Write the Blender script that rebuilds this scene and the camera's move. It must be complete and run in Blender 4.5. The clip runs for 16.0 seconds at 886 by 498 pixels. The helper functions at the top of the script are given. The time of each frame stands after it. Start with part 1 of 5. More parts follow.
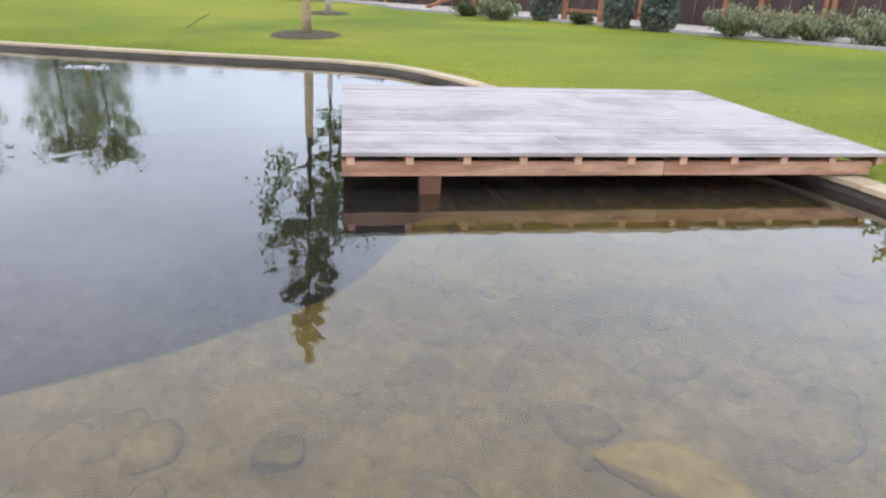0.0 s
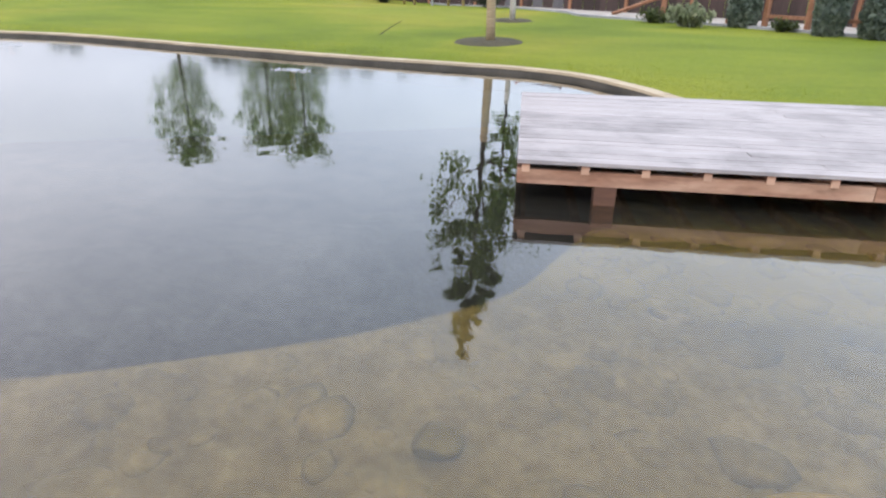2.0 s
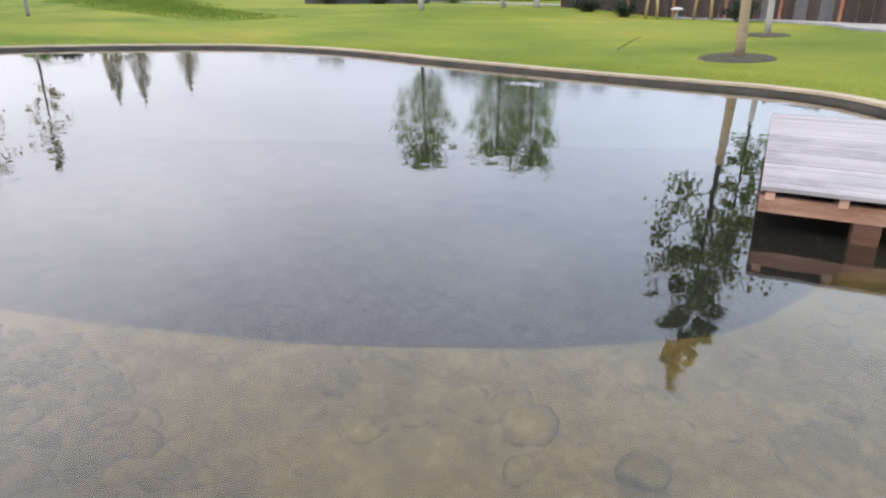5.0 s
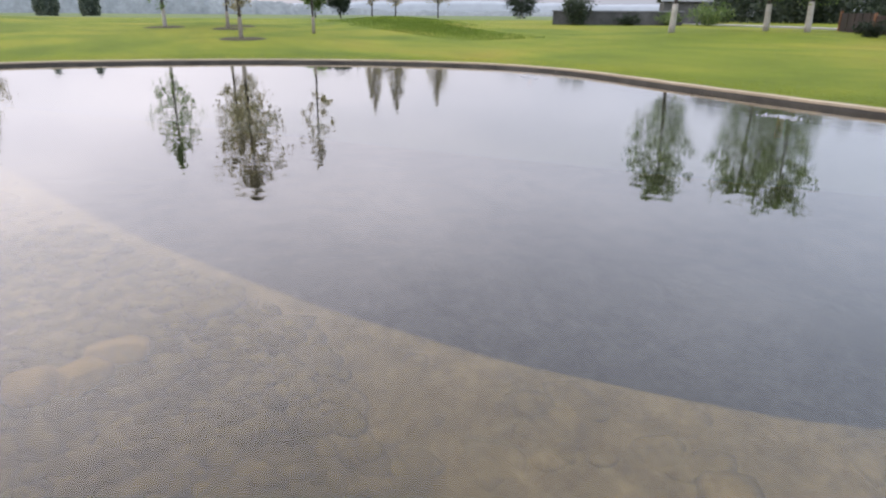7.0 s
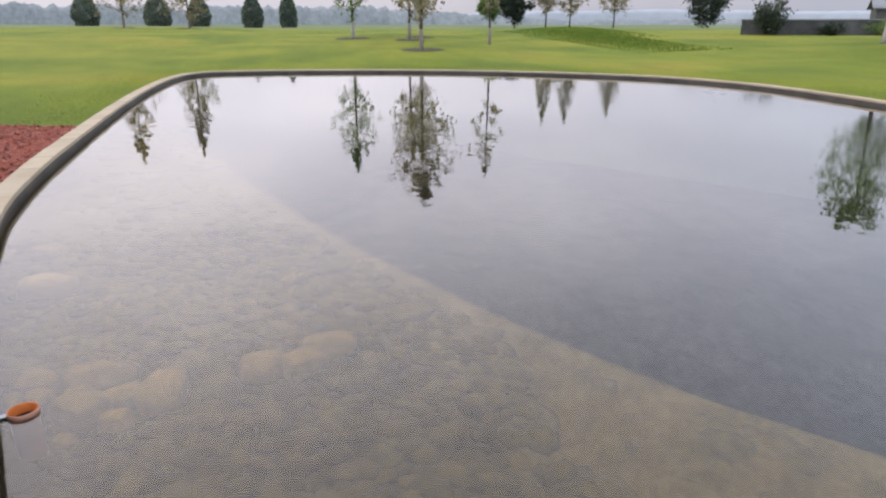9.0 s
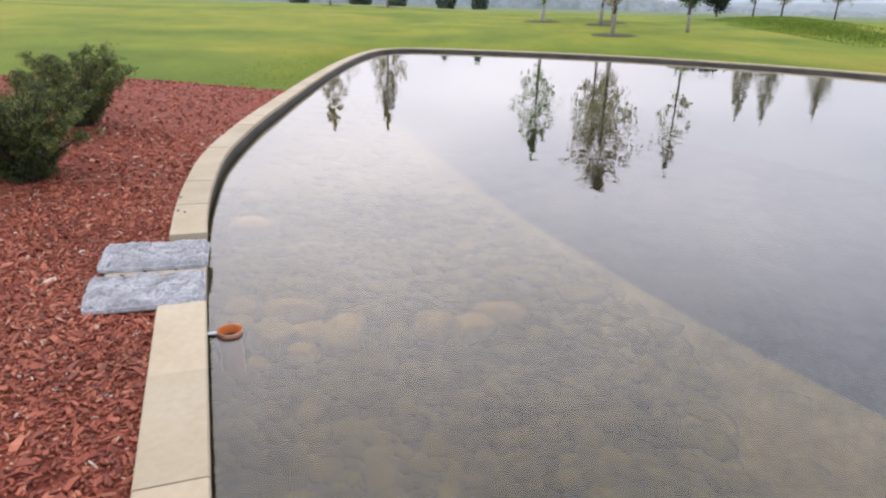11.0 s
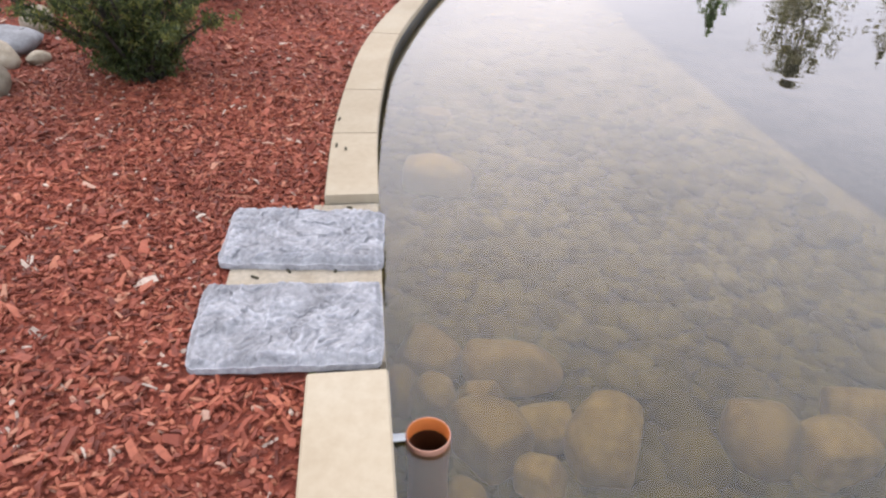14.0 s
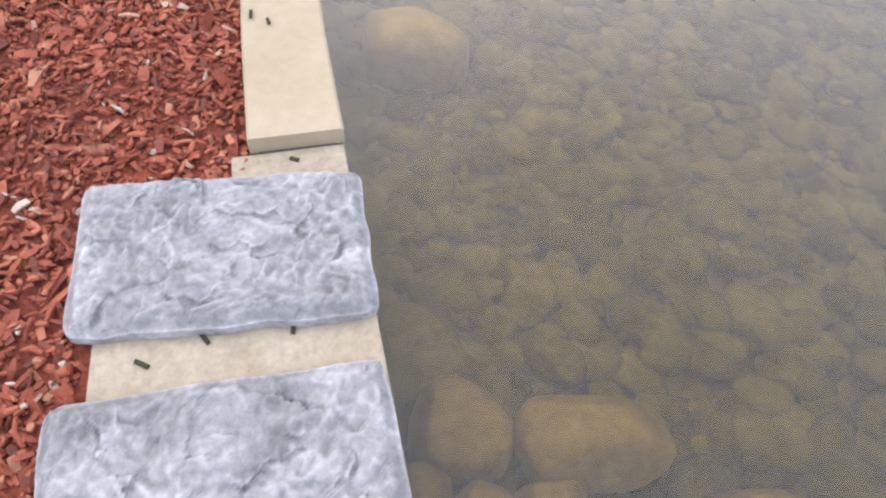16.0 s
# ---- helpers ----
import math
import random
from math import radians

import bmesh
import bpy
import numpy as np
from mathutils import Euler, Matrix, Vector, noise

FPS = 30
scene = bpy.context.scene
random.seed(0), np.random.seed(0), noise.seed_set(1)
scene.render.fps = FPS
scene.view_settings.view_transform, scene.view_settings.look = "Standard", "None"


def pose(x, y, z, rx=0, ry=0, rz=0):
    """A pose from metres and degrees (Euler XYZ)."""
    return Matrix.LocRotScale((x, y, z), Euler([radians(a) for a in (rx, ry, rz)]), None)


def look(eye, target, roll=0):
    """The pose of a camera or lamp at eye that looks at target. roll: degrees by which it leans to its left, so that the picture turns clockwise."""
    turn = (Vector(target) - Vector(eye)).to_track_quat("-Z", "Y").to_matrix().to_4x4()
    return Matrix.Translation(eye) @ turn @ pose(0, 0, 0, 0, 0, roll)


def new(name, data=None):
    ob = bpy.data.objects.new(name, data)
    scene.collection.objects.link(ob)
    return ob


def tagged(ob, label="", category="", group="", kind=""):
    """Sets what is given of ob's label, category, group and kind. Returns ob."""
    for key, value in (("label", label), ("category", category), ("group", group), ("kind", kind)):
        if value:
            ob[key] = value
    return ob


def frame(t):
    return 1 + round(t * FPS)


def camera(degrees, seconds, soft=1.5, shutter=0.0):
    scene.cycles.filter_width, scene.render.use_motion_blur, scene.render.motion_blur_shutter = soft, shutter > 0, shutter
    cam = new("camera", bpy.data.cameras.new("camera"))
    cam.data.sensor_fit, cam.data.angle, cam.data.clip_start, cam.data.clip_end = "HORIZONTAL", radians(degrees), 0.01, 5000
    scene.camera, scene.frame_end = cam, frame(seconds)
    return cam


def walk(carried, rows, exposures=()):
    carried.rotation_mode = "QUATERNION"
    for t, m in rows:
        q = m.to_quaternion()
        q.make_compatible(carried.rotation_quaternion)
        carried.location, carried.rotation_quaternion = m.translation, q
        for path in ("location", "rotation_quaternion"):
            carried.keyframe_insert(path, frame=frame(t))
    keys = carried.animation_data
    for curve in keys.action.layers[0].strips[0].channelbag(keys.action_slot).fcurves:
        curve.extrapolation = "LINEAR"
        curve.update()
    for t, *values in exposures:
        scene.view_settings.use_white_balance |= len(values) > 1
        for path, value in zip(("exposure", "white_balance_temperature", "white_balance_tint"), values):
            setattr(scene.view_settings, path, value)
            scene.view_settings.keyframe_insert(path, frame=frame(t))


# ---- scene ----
cam = camera(68.9, 16.0, soft=2.3)
PATH = [
    (0, (1.116, 1.215, 1.456), (0.905, 3.052, 0.693), 2.3),
    (0.5, (1.106, 1.198, 1.46), (0.757, 3.022, 0.716), 2.0),
    (1, (1.095, 1.182, 1.465), (0.623, 2.973, 0.708), 2.1),
    (1.5, (1.088, 1.173, 1.469), (0.459, 2.91, 0.703), 0.7),
    (2, (1.083, 1.171, 1.472), (0.391, 2.886, 0.711), 1.4),
    (2.5, (1.069, 1.17, 1.475), (0.305, 2.861, 0.729), 0.8),
    (3, (1.051, 1.165, 1.477), (0.161, 2.798, 0.741), -0.1),
    (3.5, (1.041, 1.153, 1.477), (0.05, 2.733, 0.754), -0.0),
    (5.8, (1.09, 1.1, 1.487), (-0.348, 2.314, 0.81), 0.0),
    (6, (1.096, 1.101, 1.489), (-0.396, 2.262, 0.837), 0.1),
    (6.5, (1.109, 1.114, 1.505), (-0.47, 2.141, 0.834), -0.0),
    (7, (1.106, 1.109, 1.529), (-0.56, 1.982, 0.848), 0.4),
    (7.5, (1.09, 1.066, 1.556), (-0.63, 1.835, 0.884), 0.5),
    (8, (1.074, 0.99, 1.579), (-0.707, 1.63, 0.932), 0.2),
    (8.5, (1.075, 0.917, 1.601), (-0.736, 1.471, 0.956), 0.7),
    (9, (1.092, 0.864, 1.614), (-0.747, 1.297, 0.956), -0.0),
    (9.5, (1.112, 0.868, 1.625), (-0.734, 1.209, 0.934), 1.1),
    (10, (1.171, 0.877, 1.596), (-0.705, 0.972, 0.909), -0.4),
    (10.2, (1.167, 0.864, 1.586), (-0.706, 0.927, 0.886), -0.0),
    (12.5, (0.561, 0.456, 1.453), (-1.253, 0.117, 0.68), 1.7),
    (13, (0.251, 0.303, 1.433), (-1.493, -0.013, 0.507), 1.6),
    (13.5, (-0.123, 0.127, 1.404), (-1.784, -0.046, 0.304), 3.8),
    (14, (-0.476, -0.015, 1.392), (-2.118, -0.428, 0.326), 1.5),
    (14.5, (-0.814, -0.103, 1.383), (-2.445, -0.476, 0.286), -2.0),
    (15, (-1.046, -0.22, 1.355), (-2.627, -0.26, 0.131), 2.7),
    (15.5, (-1.307, -0.374, 1.289), (-2.728, -0.547, -0.108), 0.5),
    (16, (-1.584, -0.496, 1.192), (-2.812, -0.609, -0.383), 3.7),
]
walk(cam, [(t, look(e, g, r)) for t, e, g, r in PATH], exposures=((0.0, 1.70, 6500, 10), (3.5, 1.68, 6500, 10), (6.0, 1.48, 6550, 12), (6.5, 1.39, 6580, 13), (7.0, 1.38, 6600, 14), (9.0, 1.27, 6600, 14), (9.5, 1.36, 6600, 14), (10.2, 1.41, 6600, 13), (12.5, 1.53, 6620, 12), (14.0, 1.61, 6620, 13), (16.0, 1.76, 6570, 13)))

# ---------------------------------------------------------------- light
SUN_ELEV, SUN_AZ = 48.0, 205.0
world = bpy.data.worlds.new("overcast_sky")
scene.world = world
world.use_nodes = True
wn, wl = world.node_tree.nodes, world.node_tree.links
wn.clear()
w_out = wn.new("ShaderNodeOutputWorld")
w_bg = wn.new("ShaderNodeBackground")
w_sky = wn.new("ShaderNodeTexSky")
w_sky.sky_type = "NISHITA"
w_sky.sun_disc = False
w_sky.sun_elevation = radians(SUN_ELEV)
w_sky.sun_rotation = radians(SUN_AZ)
w_sky.dust_density = 6.0
w_sky.air_density = 1.5
w_hs = wn.new("ShaderNodeHueSaturation")
w_hs.inputs["Saturation"].default_value = 0.35
w_hs.inputs["Value"].default_value = 0.05
w_co = wn.new("ShaderNodeTexCoord")
w_sep = wn.new("ShaderNodeSeparateXYZ")
w_map = wn.new("ShaderNodeMapping")
w_map.inputs["Scale"].default_value = (1.0, 1.0, 2.2)
w_noise = wn.new("ShaderNodeTexNoise")
w_noise.inputs["Scale"].default_value = 2.1
w_noise.inputs["Detail"].default_value = 5.0
w_noise.inputs["Roughness"].default_value = 0.5
w_cr = wn.new("ShaderNodeValToRGB")
w_cr.color_ramp.elements[0].position = 0.30
w_cr.color_ramp.elements[0].color = (0.74, 0.80, 0.93, 1)
w_cr.color_ramp.elements[1].position = 0.68
w_cr.color_ramp.elements[1].color = (1.03, 1.07, 1.18, 1)
# cloud deck: dull in the haze at the horizon, brightest where it thins at middle height, greyer overhead
w_el = wn.new("ShaderNodeValToRGB")
w_el.color_ramp.interpolation = "B_SPLINE"
for _ in range(3):
    w_el.color_ramp.elements.new(0.5)
for e, (p, v) in zip(w_el.color_ramp.elements, ((0.0, 0.28), (0.12, 0.44), (0.38, 0.96), (0.62, 1.0), (0.95, 0.84))):
    e.position, e.color = p, (v, v, v, 1)
w_bright = wn.new("ShaderNodeMath")
w_bright.operation = "MULTIPLY"
w_bright.inputs[1].default_value = 3.5
wl.new(w_el.outputs[0], w_bright.inputs[0])
# broad drift across the overcast: thickest and greyest in the north-north-west, thinner and paler all round; pinkish in the south-west, bluish in the north-east


def sky_drift(direction, stops):
    dot = wn.new("ShaderNodeVectorMath")
    dot.operation = "DOT_PRODUCT"
    dot.inputs[1].default_value = direction
    half = wn.new("ShaderNodeMath")
    half.operation = "MULTIPLY_ADD"
    half.inputs[1].default_value = 0.5
    half.inputs[2].default_value = 0.5
    rmp = wn.new("ShaderNodeValToRGB")
    rmp.color_ramp.interpolation = "EASE"
    for e, (p, c) in zip(rmp.color_ramp.elements, stops):
        e.position, e.color = p, (*c, 1)
    wl.new(w_co.outputs["Generated"], dot.inputs[0])
    wl.new(dot.outputs["Value"], half.inputs[0])
    wl.new(half.outputs[0], rmp.inputs[0])
    return rmp.outputs[0]


def sky_times(a, b):
    mx = wn.new("ShaderNodeMixRGB")
    mx.blend_type = "MULTIPLY"
    mx.inputs[0].default_value = 1.0
    wl.new(a, mx.inputs[1])
    wl.new(b, mx.inputs[2])
    return mx.outputs[0]


w_tone = sky_times(w_cr.outputs[0], sky_drift((-0.88, -0.47, 0.0), [(0.40, (0.90, 0.96, 1.0)), (0.92, (1.0, 0.940, 0.915))]))
w_tone = sky_times(w_tone, sky_drift((-0.35, 0.94, 0.0), [(0.60, (1.0, 1.0, 1.0)), (0.97, (0.72, 0.73, 0.75))]))
w_mul = wn.new("ShaderNodeVectorMath")
w_mul.operation = "SCALE"
w_mix = wn.new("ShaderNodeMixRGB")
w_mix.inputs["Fac"].default_value = 0.9
wl.new(w_co.outputs["Generated"], w_sep.inputs[0])
wl.new(w_co.outputs["Generated"], w_map.inputs[0])
wl.new(w_map.outputs[0], w_noise.inputs["Vector"])
wl.new(w_noise.outputs[0], w_cr.inputs[0])
wl.new(w_sep.outputs[2], w_el.inputs[0])
wl.new(w_tone, w_mul.inputs[0])
wl.new(w_bright.outputs[0], w_mul.inputs["Scale"])
wl.new(w_sky.outputs[0], w_hs.inputs["Color"])
wl.new(w_hs.outputs[0], w_mix.inputs[1])
wl.new(w_mul.outputs[0], w_mix.inputs[2])
wl.new(w_mix.outputs[0], w_bg.inputs[0])
w_bg.inputs[1].default_value = 0.31
wl.new(w_bg.outputs[0], w_out.inputs[0])

sun = new("sun", bpy.data.lights.new("sun", "SUN"))
sun.data.energy = 0.34
sun.data.angle = radians(25)
sun.data.color = (1.0, 0.96, 0.9)
sun.rotation_euler = (radians(90 - SUN_ELEV), 0, radians(180 - SUN_AZ))

# ---------------------------------------------------------------- materials


def node_mat(name):
    m = bpy.data.materials.new(name)
    m.use_nodes = True
    nt = m.node_tree
    b = nt.nodes["Principled BSDF"]
    return m, nt, b


def ramp(nt, fac, stops):
    r = nt.nodes.new("ShaderNodeValToRGB")
    while len(r.color_ramp.elements) < len(stops):
        r.color_ramp.elements.new(0.5)
    for e, (p, c) in zip(r.color_ramp.elements, stops):
        e.position, e.color = p, (*c, 1)
    nt.links.new(fac, r.inputs[0])
    return r.outputs[0]


def tex_noise(nt, scale, detail=4.0, rough=0.55, stretch=None, warp=0.0):
    n = nt.nodes.new("ShaderNodeTexNoise")
    n.inputs["Scale"].default_value = scale
    n.inputs["Detail"].default_value = detail
    n.inputs["Roughness"].default_value = rough
    n.inputs["Distortion"].default_value = warp
    co = nt.nodes.new("ShaderNodeTexCoord")
    if stretch:
        mp = nt.nodes.new("ShaderNodeMapping")
        mp.inputs["Scale"].default_value = stretch
        nt.links.new(co.outputs["Object"], mp.inputs[0])
        nt.links.new(mp.outputs[0], n.inputs["Vector"])
    else:
        nt.links.new(co.outputs["Object"], n.inputs["Vector"])
    return n.outputs[0]


def mixc(nt, a, b, fac, mode="MULTIPLY"):
    mx = nt.nodes.new("ShaderNodeMixRGB")
    mx.blend_type = mode
    if isinstance(fac, float):
        mx.inputs[0].default_value = fac
    else:
        nt.links.new(fac, mx.inputs[0])
    for i, c in ((1, a), (2, b)):
        if isinstance(c, tuple):
            mx.inputs[i].default_value = (*c, 1)
        else:
            nt.links.new(c, mx.inputs[i])
    return mx.outputs[0]


def bump(nt, b, height, strength, dist):
    bp = nt.nodes.new("ShaderNodeBump")
    bp.inputs["Strength"].default_value = strength
    bp.inputs["Distance"].default_value = dist
    nt.links.new(height, bp.inputs["Height"])
    nt.links.new(bp.outputs[0], b.inputs["Normal"])


def surface(name, stops, scale, rough=0.8, fine=None, fine_stops=None, bump_scale=None, bump_strength=0.3,
            bump_dist=0.01, rand="", rand_amount=0.35, stretch=None, spec=0.3, detail=5.0):
    """Two-scale noise colour, fine relief, and a value that varies from piece to piece."""
    m, nt, b = node_mat(name)
    col = ramp(nt, tex_noise(nt, scale, detail, stretch=stretch), stops)
    if fine:
        col = mixc(nt, col, ramp(nt, tex_noise(nt, fine, 6.0, 0.6, stretch=stretch), fine_stops or [(0.3, (0.75, 0.75, 0.75)), (0.7, (1.1, 1.1, 1.1))]), 1.0)
    if rand:
        if rand == "object":
            src = nt.nodes.new("ShaderNodeObjectInfo").outputs["Random"]
        else:
            src = nt.nodes.new("ShaderNodeNewGeometry").outputs["Random Per Island"]
        lo, hi = 1 - rand_amount, 1 + rand_amount * 0.7
        col = mixc(nt, col, ramp(nt, src, [(0.0, (lo, lo, lo)), (1.0, (hi, hi, hi))]), 1.0)
    nt.links.new(col, b.inputs["Base Color"])
    b.inputs["Roughness"].default_value = rough
    b.inputs["Specular IOR Level"].default_value = spec
    if bump_scale:
        bump(nt, b, tex_noise(nt, bump_scale, 6.0, 0.65, stretch=stretch), bump_strength, bump_dist)
    return m


def leaf_mat(name, a, b2, c, rough=0.55):
    """Leaves of one crown: colour varies leaf by leaf, with a little light let through."""
    m, nt, b = node_mat(name)
    src = nt.nodes.new("ShaderNodeNewGeometry").outputs["Random Per Island"]
    col = ramp(nt, src, [(0.0, a), (0.55, b2), (1.0, c)])
    col = mixc(nt, col, ramp(nt, tex_noise(nt, 1.3, 3.0), [(0.3, (0.65, 0.7, 0.7)), (0.7, (1.15, 1.1, 1.0))]), 1.0)
    nt.links.new(col, b.inputs["Base Color"])
    b.inputs["Roughness"].default_value = rough
    tr = nt.nodes.new("ShaderNodeBsdfTranslucent")
    nt.links.new(col, tr.inputs[0])
    mx = nt.nodes.new("ShaderNodeMixShader")
    mx.inputs[0].default_value = 0.5
    nt.links.new(b.outputs[0], mx.inputs[1])
    nt.links.new(tr.outputs[0], mx.inputs[2])
    nt.links.new(mx.outputs[0], nt.nodes["Material Output"].inputs[0])
    return m


M = {}
def grass_mat():
    """Mown lawn: broad patches from fresh green to dry yellow, mower-wide streaks, fine blades."""
    m, nt, b = node_mat("lawn_grass")
    col = ramp(nt, tex_noise(nt, 0.13, 4.0, 0.5, warp=0.6), [(0.30, (0.072, 0.108, 0.008)), (0.46, (0.118, 0.150, 0.011)), (0.58, (0.158, 0.172, 0.016)), (0.74, (0.208, 0.176, 0.024))])
    col = mixc(nt, col, ramp(nt, tex_noise(nt, 0.9, 4.0, 0.6, stretch=(0.35, 1.0, 1.0)), [(0.32, (0.82, 0.86, 0.80)), (0.68, (1.14, 1.10, 1.10))]), 1.0)
    col = mixc(nt, col, ramp(nt, tex_noise(nt, 14.0, 5.0), [(0.3, (0.78, 0.82, 0.78)), (0.7, (1.16, 1.12, 1.08))]), 1.0)
    nt.links.new(col, b.inputs["Base Color"])
    b.inputs["Roughness"].default_value = 0.85
    b.inputs["Specular IOR Level"].default_value = 0.15
    bump(nt, b, tex_noise(nt, 60.0, 6.0, 0.65), 0.6, 0.03)
    return m


M["grass"] = grass_mat()
M["blade"] = surface("grass_blade", [(0.3, (0.150, 0.190, 0.014)), (0.7, (0.260, 0.270, 0.026))], 0.16, 0.7, rand="island", rand_amount=0.3, spec=0.2)
M["tall_grass"] = surface("meadow_grass", [(0.3, (0.105, 0.160, 0.022)), (0.7, (0.165, 0.215, 0.036))], 0.5, 0.85, rand="island", rand_amount=0.3, spec=0.15)
# distant lawn: haze is put into this paler, greyer green
M["hazy_far_lawn"] = surface("hazed_lawn", [(0.3, (0.13, 0.165, 0.085)), (0.7, (0.19, 0.215, 0.125))], 0.05, 1.0, fine=0.6, spec=0.0)
M["mulch"] = surface("bark_mulch", [(0.3, (0.150, 0.031, 0.017)), (0.7, (0.255, 0.058, 0.030))], 5.0, 0.85, fine=45.0,
                     fine_stops=[(0.3, (0.5, 0.48, 0.48)), (0.62, (1.2, 1.18, 1.18))], bump_scale=38.0, bump_strength=1.0, bump_dist=0.03)
def chip_mat():
    """Bark chips: dark, red and orange-brown pieces with a few bleached ones."""
    m, nt, b = node_mat("bark_chip")
    src = nt.nodes.new("ShaderNodeNewGeometry").outputs["Random Per Island"]
    col = ramp(nt, src, [(0.0, (0.105, 0.027, 0.016)), (0.25, (0.195, 0.044, 0.023)), (0.7, (0.288, 0.070, 0.036)), (0.92, (0.360, 0.118, 0.063)), (0.975, (0.354, 0.160, 0.097)), (0.990, (0.433, 0.338, 0.267))])
    col = mixc(nt, col, ramp(nt, tex_noise(nt, 1.2, 3.0), [(0.3, (0.82, 0.82, 0.84)), (0.7, (1.15, 1.12, 1.1))]), 1.0)
    col = mixc(nt, col, ramp(nt, tex_noise(nt, 90.0, 5.0, 0.6), [(0.3, (0.75, 0.72, 0.7)), (0.7, (1.12, 1.12, 1.12))]), 1.0)
    nt.links.new(col, b.inputs["Base Color"])
    b.inputs["Roughness"].default_value = 0.7
    b.inputs["Specular IOR Level"].default_value = 0.35
    bump(nt, b, tex_noise(nt, 120.0, 6.0), 0.4, 0.004)
    return m


M["chip"] = chip_mat()
M["coping"] = surface("cream_stone", [(0.25, (0.300, 0.236, 0.160)), (0.5, (0.340, 0.275, 0.193)), (0.75, (0.362, 0.302, 0.222))], 2.4, 0.8, fine=30.0,
                      fine_stops=[(0.25, (0.9, 0.88, 0.85)), (0.7, (1.03, 1.03, 1.03))], bump_scale=80.0, bump_strength=0.25, bump_dist=0.004, rand="object", rand_amount=0.10)
M["ledge"] = surface("mortar_ledge", [(0.3, (0.280, 0.224, 0.158)), (0.7, (0.350, 0.294, 0.224))], 9.0, 0.85, fine=60.0, bump_scale=70.0, bump_strength=0.4, bump_dist=0.006)
M["wall"] = surface("wet_concrete", [(0.3, (0.040, 0.035, 0.029)), (0.7, (0.083, 0.073, 0.061))], 1.6, 0.7, fine=16.0, bump_scale=40.0, bump_strength=0.3, bump_dist=0.008)
def algae_and_deck_shade(nt):
    """0 to 1: a thick olive growth of algae on the middle of the shelf, and painted shade under the deck, with a ragged
    border.
    """
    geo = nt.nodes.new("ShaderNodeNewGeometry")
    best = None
    # first centre: algae; second: the deck's shadow, put into the bed colour
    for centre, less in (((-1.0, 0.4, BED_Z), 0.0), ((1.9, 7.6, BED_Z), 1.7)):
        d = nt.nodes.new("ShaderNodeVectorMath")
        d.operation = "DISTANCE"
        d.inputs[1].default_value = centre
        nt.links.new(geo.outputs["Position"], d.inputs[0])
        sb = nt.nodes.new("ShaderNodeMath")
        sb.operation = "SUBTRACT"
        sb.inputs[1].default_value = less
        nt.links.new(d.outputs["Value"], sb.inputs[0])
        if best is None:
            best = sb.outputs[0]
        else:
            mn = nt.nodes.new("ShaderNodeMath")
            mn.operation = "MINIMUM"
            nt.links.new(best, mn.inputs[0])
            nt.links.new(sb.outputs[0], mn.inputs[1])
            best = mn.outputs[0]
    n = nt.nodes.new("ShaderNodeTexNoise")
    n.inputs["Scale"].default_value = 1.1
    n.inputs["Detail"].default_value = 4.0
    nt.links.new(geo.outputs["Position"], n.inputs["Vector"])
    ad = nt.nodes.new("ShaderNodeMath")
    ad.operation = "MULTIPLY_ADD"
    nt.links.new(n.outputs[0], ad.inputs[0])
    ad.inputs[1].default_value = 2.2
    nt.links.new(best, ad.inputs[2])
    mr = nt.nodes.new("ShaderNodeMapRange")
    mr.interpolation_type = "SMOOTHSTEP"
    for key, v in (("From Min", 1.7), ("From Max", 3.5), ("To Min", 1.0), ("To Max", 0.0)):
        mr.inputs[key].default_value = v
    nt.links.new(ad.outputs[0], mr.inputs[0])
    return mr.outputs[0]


def deck_algae(nt):
    """0 to 1: bright ochre algae on the bed along the front of the deck."""
    geo = nt.nodes.new("ShaderNodeNewGeometry")
    mp = nt.nodes.new("ShaderNodeMapping")
    mp.vector_type = "TEXTURE"
    mp.inputs["Location"].default_value = (2.2, 5.45, BED_Z)
    mp.inputs["Rotation"].default_value = (0, 0, 0.2716)
    mp.inputs["Scale"].default_value = (2.7, 0.60, 1.0)
    nt.links.new(geo.outputs["Position"], mp.inputs[0])
    ln = nt.nodes.new("ShaderNodeVectorMath")
    ln.operation = "LENGTH"
    nt.links.new(mp.outputs[0], ln.inputs[0])
    mr = nt.nodes.new("ShaderNodeMapRange")
    mr.interpolation_type = "SMOOTHSTEP"
    for key, v in (("From Min", 0.75), ("From Max", 1.35), ("To Min", 1.0), ("To Max", 0.0)):
        mr.inputs[key].default_value = v
    nt.links.new(ln.outputs["Value"], mr.inputs[0])
    return mr.outputs[0]


